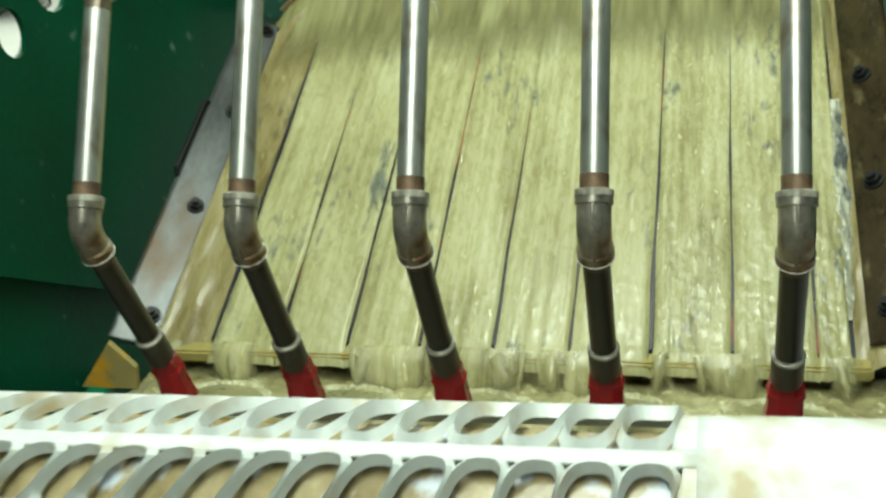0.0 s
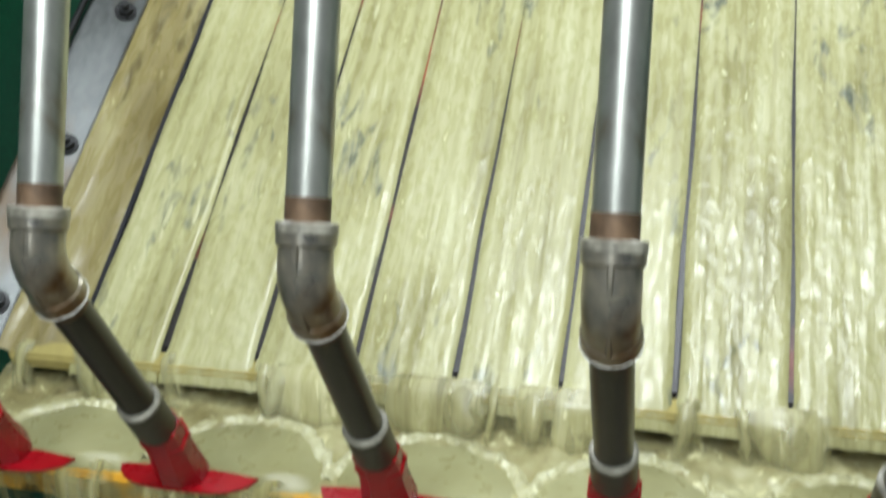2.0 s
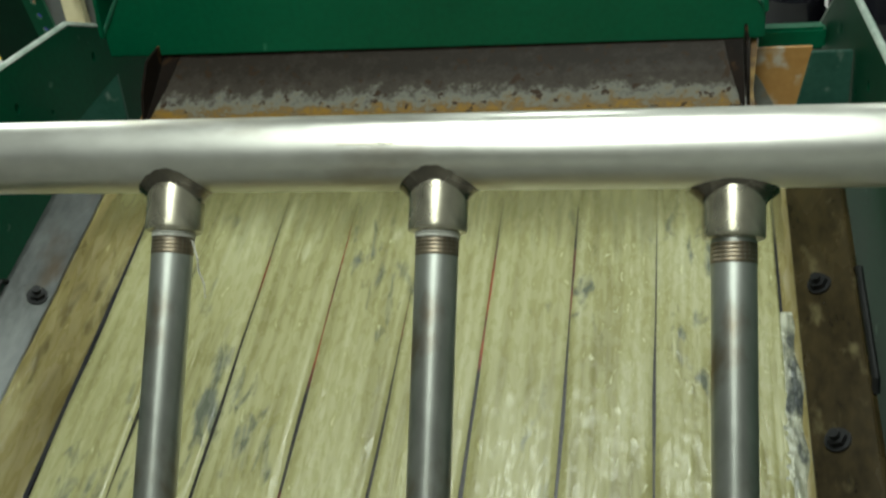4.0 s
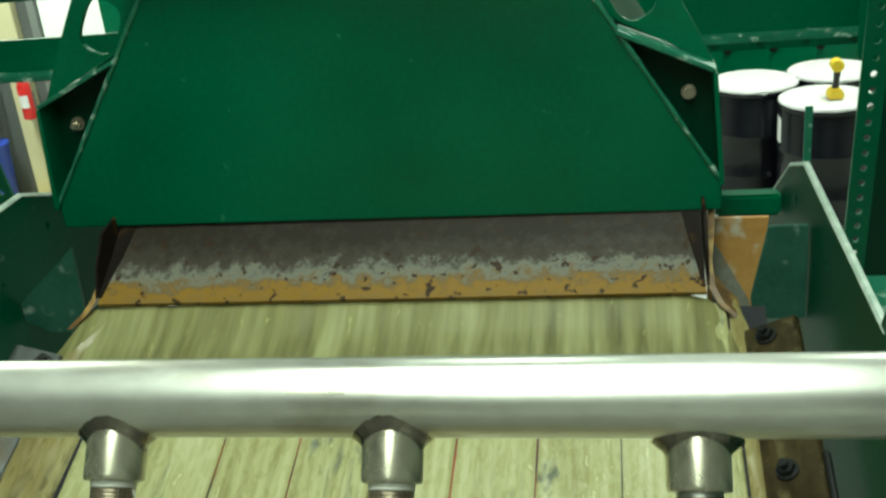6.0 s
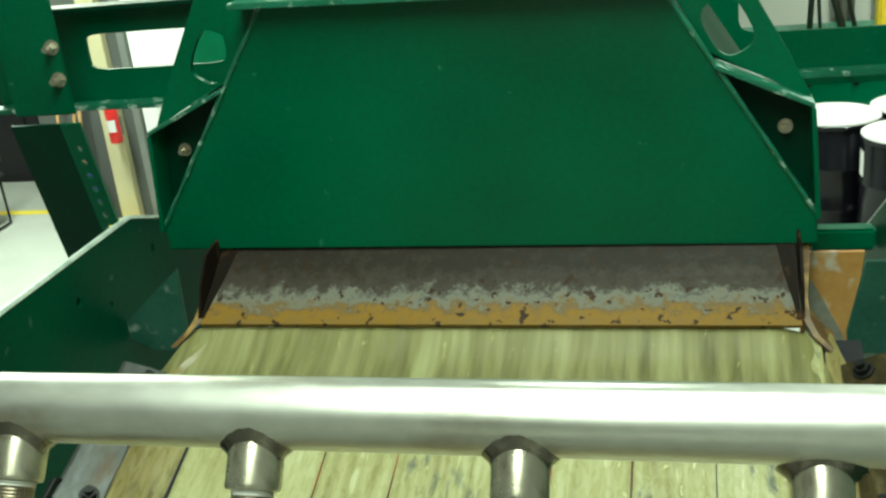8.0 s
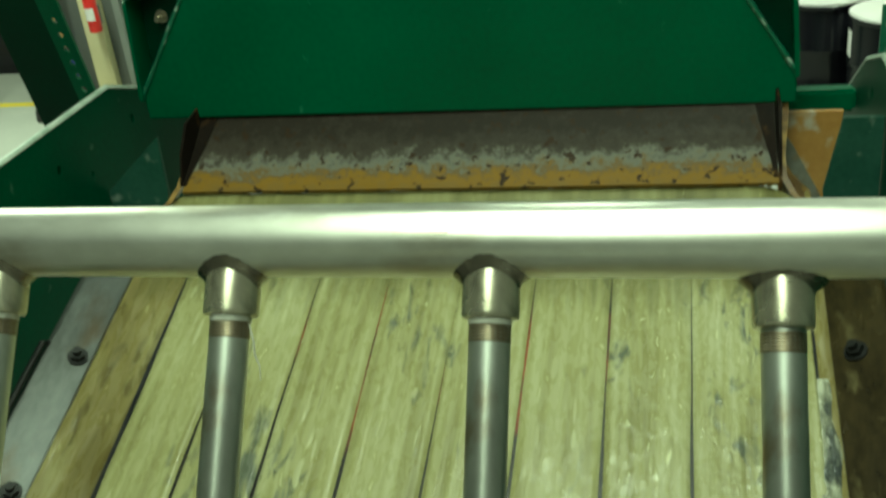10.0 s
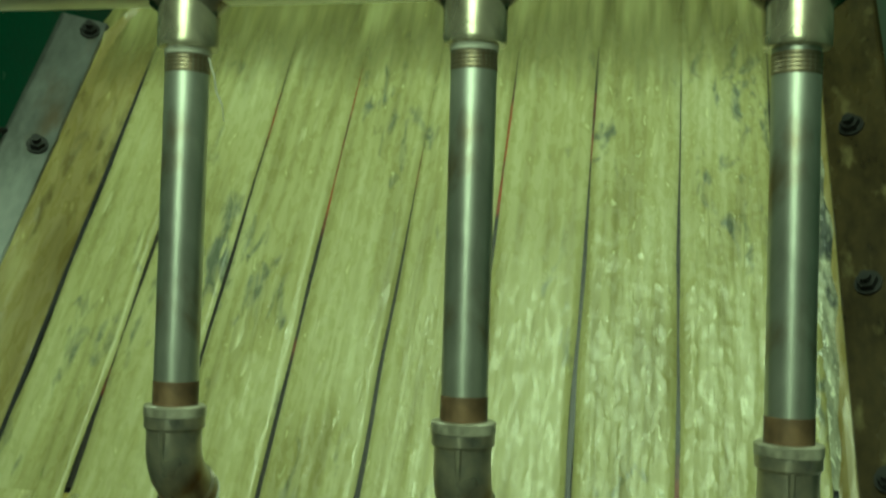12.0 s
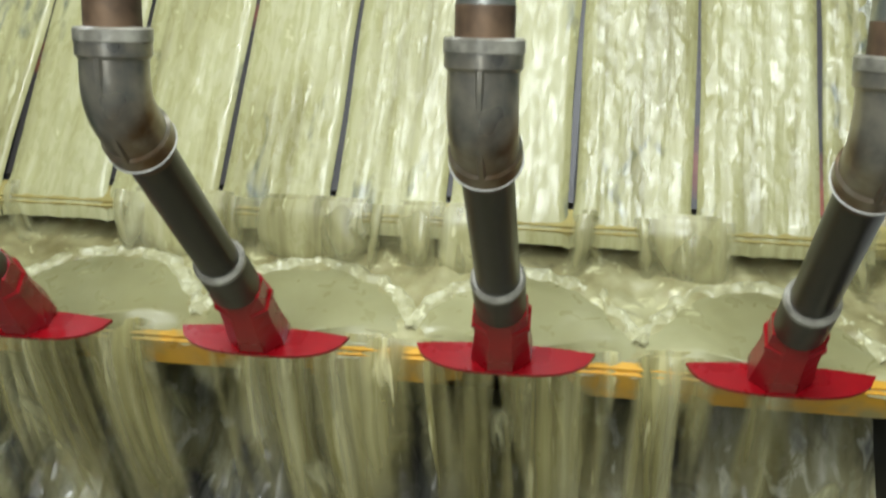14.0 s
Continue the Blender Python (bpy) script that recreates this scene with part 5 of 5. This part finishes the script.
far_cabinet(-3.42, -2.60, 6.6, 1.62, GREEN, "green steel cabinet beside the door")
far_cabinet(-6.60, -5.70, 8.4, 1.9, BLACK_DRUM, "black steel cabinet at the far wall")
far_cabinet(-7.70, -6.75, 8.4, 1.6, GREY, "grey steel cabinet at the far wall")


def work_bench():
    t = thing("work_bench", (0, 0, 0), "long green steel bench behind the drums", "bench")
    part("apron", box(0.30, 3.30, 7.60, 7.64, 0.30, 0.98, 0.004), GREEN, t)
    part("top", box(0.26, 3.34, 7.56, 8.30, 0.98, 1.02, 0.006), GREEN_WORN, t)
    for x in (0.34, 1.8, 3.24):
        part("leg", box(x - 0.03, x + 0.03, 7.62, 7.70, FLOOR, 0.30, 0.003), GREEN, t)
    for k in range(6):
        bolt("knob", Vector((0.62 + 0.33 * k, 7.60, 0.72)), Matrix.Rotation(math.radians(90), 4, "X"), t, BOLT, 0.022, 0.03)
    c = thing("tool_case", (1.62, 7.80, 1.02), "yellow tool case on the bench", "tool case")
    part("shell", box(-0.19, 0.19, -0.10, 0.10, 0.0, 0.34, 0.02), TOOL_YELLOW, c)
    part("latch", box(-0.03, 0.03, -0.112, -0.10, 0.20, 0.25, 0.004), TOOL_BLACK, c)
    part("handle", sweep([(-0.07, 0, 0.335), (-0.07, 0, 0.38), (0.07, 0, 0.38), (0.07, 0, 0.335)], 0.012, n=10), TOOL_BLACK, c)
    for x, r, h, lean in ((0.98, 0.022, 0.7, 4), (1.06, 0.014, 0.8, -3), (1.22, 0.03, 0.55, -14), (1.31, 0.018, 0.62, -12)):
        p = thing("rod", pose(x, 7.95, 1.02, -8, lean, 0), "dark steel rod standing on the bench", "rod", "rods on the bench")
        part("shaft", sweep([(0, 0, 0), (0, 0, h)], r, n=10), BLACK_PIPE, p)
        part("cap", sweep([(0, 0, h), (0, 0, h + 0.02)], r * 1.2, n=10), GREY, p)


work_bench()


def wall_pipes():
    for k, x in enumerate((1.30, 1.40, 1.62)):
        p = thing("wall_pipe", (x, 8.9, FLOOR), "grey vertical pipe on the far wall", "pipe", "pipes on the far wall")
        part("pipe", sweep([(0, 0, 0), (0, 0, 4.5)], 0.03, n=10), GREY, p)


wall_pipes()


# ---- moving slurry ----
def ripple_patch(i, width):
    """A scatter of low streaks of slurry that slides down one panel."""
    rnd = random.Random(700 + i)
    bm = bmesh.new()
    for k in range(7):
        half, long = rnd.uniform(0.003, 0.011), rnd.uniform(0.016, 0.055)
        cx, cy = rnd.uniform(-width / 2 + half, width / 2 - half), rnd.uniform(-0.09, 0.09)
        seed = rnd.uniform(0, 50)

        def place(u, v):
            a, b = 2 * u - 1, 2 * v - 1
            bend = 0.35 * noise.noise((b * 2, seed, 0))
            return Vector((cx + half * (a * (1 - b * b) ** 0.7 * (1 + bend) + bend), cy + long * b, 0.0019 * (1 - a * a) * (1 - b * b) - 0.0014))
        grid(6, 10, place, bm)
    ob = part("slurry_ripple", bm, FLECK)
    return tagged(ob, "scatter of low pale slurry streaks sliding down the deck", "slurry ripple", "moving slurry ripples", "stuff")


def strand(i, length, wide):
    rnd = random.Random(300 + i)
    seed = rnd.uniform(0, 60)

    def place(u, v):
        c = 2 * u - 1
        half = wide / 2 * math.sin(math.pi * min(1.0, 0.04 + 0.92 * v)) ** 0.5 * (1 + 0.3 * noise.noise((v * 4, seed, 1)))
        return Vector((c * half + 0.006 * noise.noise((v * 3, seed, 5)), 0.004 * noise.noise((u * 5, v * 3, seed)) + 0.003 * c * c, -length * v))
    ob = part("slurry_strand", fading(10, 16, place, lambda u, v: 2.0 * (1 - (2 * u - 1) ** 2) * min(1.0, 4 * v, 3 * (1 - v))), STRAND)
    return tagged(ob, "falling strand of olive slurry", "slurry strand", "falling slurry strands", "stuff")


RIPPLES, LIP_STRANDS, FRONT_STRANDS = [], [], []
for i, (x0, x1) in enumerate(zip(edges, edges[1:])):
    for k in range(3):
        RIPPLES.append((ripple_patch(i * 3 + k, (x1 - x0) * 0.86), (x0 + x1) / 2, (i * i * 0.237 + i * 0.11 + k / 3) % 1.0))
for i in range(10):
    LIP_STRANDS.append((strand(i, 0.035, 0.030), -0.66 + 0.10 * i, (i * 0.383) % 1.0))
for i in range(18):
    FRONT_STRANDS.append((strand(50 + i, 0.10, 0.034), -0.76 + 0.062 * i, (i * 0.618) % 1.0))


def loop_rows(knots, period, phase):
    """Rows that run round a closed way of (share, place, turn) again and again."""
    def at(share):
        share %= 1.0
        for (a, p, r), (b, q, s) in zip(knots, knots[1:]):
            if a <= share <= b:
                u = (share - a) / (b - a)
                return p.lerp(q, u), r + (s - r) * u
        return knots[-1][1], knots[-1][2]
    times = {0.0, SECONDS}
    turn = 0
    while (turn - 1 - phase) * period < SECONDS:
        for a, p, r in knots[:-1]:
            t = round((turn + a - phase) * period, 3)
            if 0.02 < t < SECONDS - 0.02:
                times.add(t)
        turn += 1
    rows = []
    for t in sorted(times):
        p, r = at(t / period + phase + 1e-6)
        rows.append((t, pose(p.x, p.y, p.z, r)))
    return rows


def motions():
    for ob, x, phase in RIPPLES:
        knots = [(0.0, Vector((x, 1.24, deck(1.24) - 0.016)), TILT), (0.05, Vector((x, 1.16, deck(1.16) - 0.004)), TILT)]
        for k in range(13):
            y = 1.10 - 0.055 * k
            knots.append((0.09 + 0.04 * k, Vector((x, y, deck(y) + 0.0030)), TILT))
        knots += [(0.61, Vector((x, 0.395, deck(0.395) - 0.012)), TILT), (0.66, Vector((x, 0.42, deck(0.42) - 0.05)), TILT),
                  (0.94, Vector((x, 1.20, deck(1.20) - 0.05)), TILT), (1.0, Vector((x, 1.24, deck(1.24) - 0.016)), TILT)]
        walk(ob, loop_rows(knots, 1.7, phase))
    for ob, x, phase in LIP_STRANDS:
        knots = [(0.0, Vector((x, LIP_Y - 0.030, LIP_Z - 0.004)), 0), (0.2, Vector((x, LIP_Y - 0.052, LIP_Z - 0.014)), 0), (0.5, Vector((x, LIP_Y - 0.066, LIP_Z - 0.055)), 0),
                 (0.62, Vector((x, LIP_Y + 0.01, LIP_Z - 0.075)), 0), (0.90, Vector((x, LIP_Y + 0.01, LIP_Z - 0.035)), 0), (1.0, Vector((x, LIP_Y - 0.030, LIP_Z - 0.004)), 0)]
        walk(ob, loop_rows(knots, 0.5, phase))
    for ob, x, phase in FRONT_STRANDS:
        knots = [(0.0, Vector((x, FRONT_Y - 0.002, FRONT_Z - 0.012)), 0)]
        for k in range(1, 6):
            s = k / 5
            knots.append((0.55 * s ** 0.7, Vector((x, FRONT_Y - 0.026 - 0.076 * math.sqrt(s), FRONT_Z - 0.012 - 0.32 * s)), 0))
        knots += [(0.68, Vector((x, FRONT_Y + 0.10, FRONT_Z - 0.34)), 0), (0.92, Vector((x, FRONT_Y + 0.08, FRONT_Z - 0.10)), 0), (1.0, Vector((x, FRONT_Y - 0.002, FRONT_Z - 0.012)), 0)]
        walk(ob, loop_rows(knots, 0.75, phase))


motions()
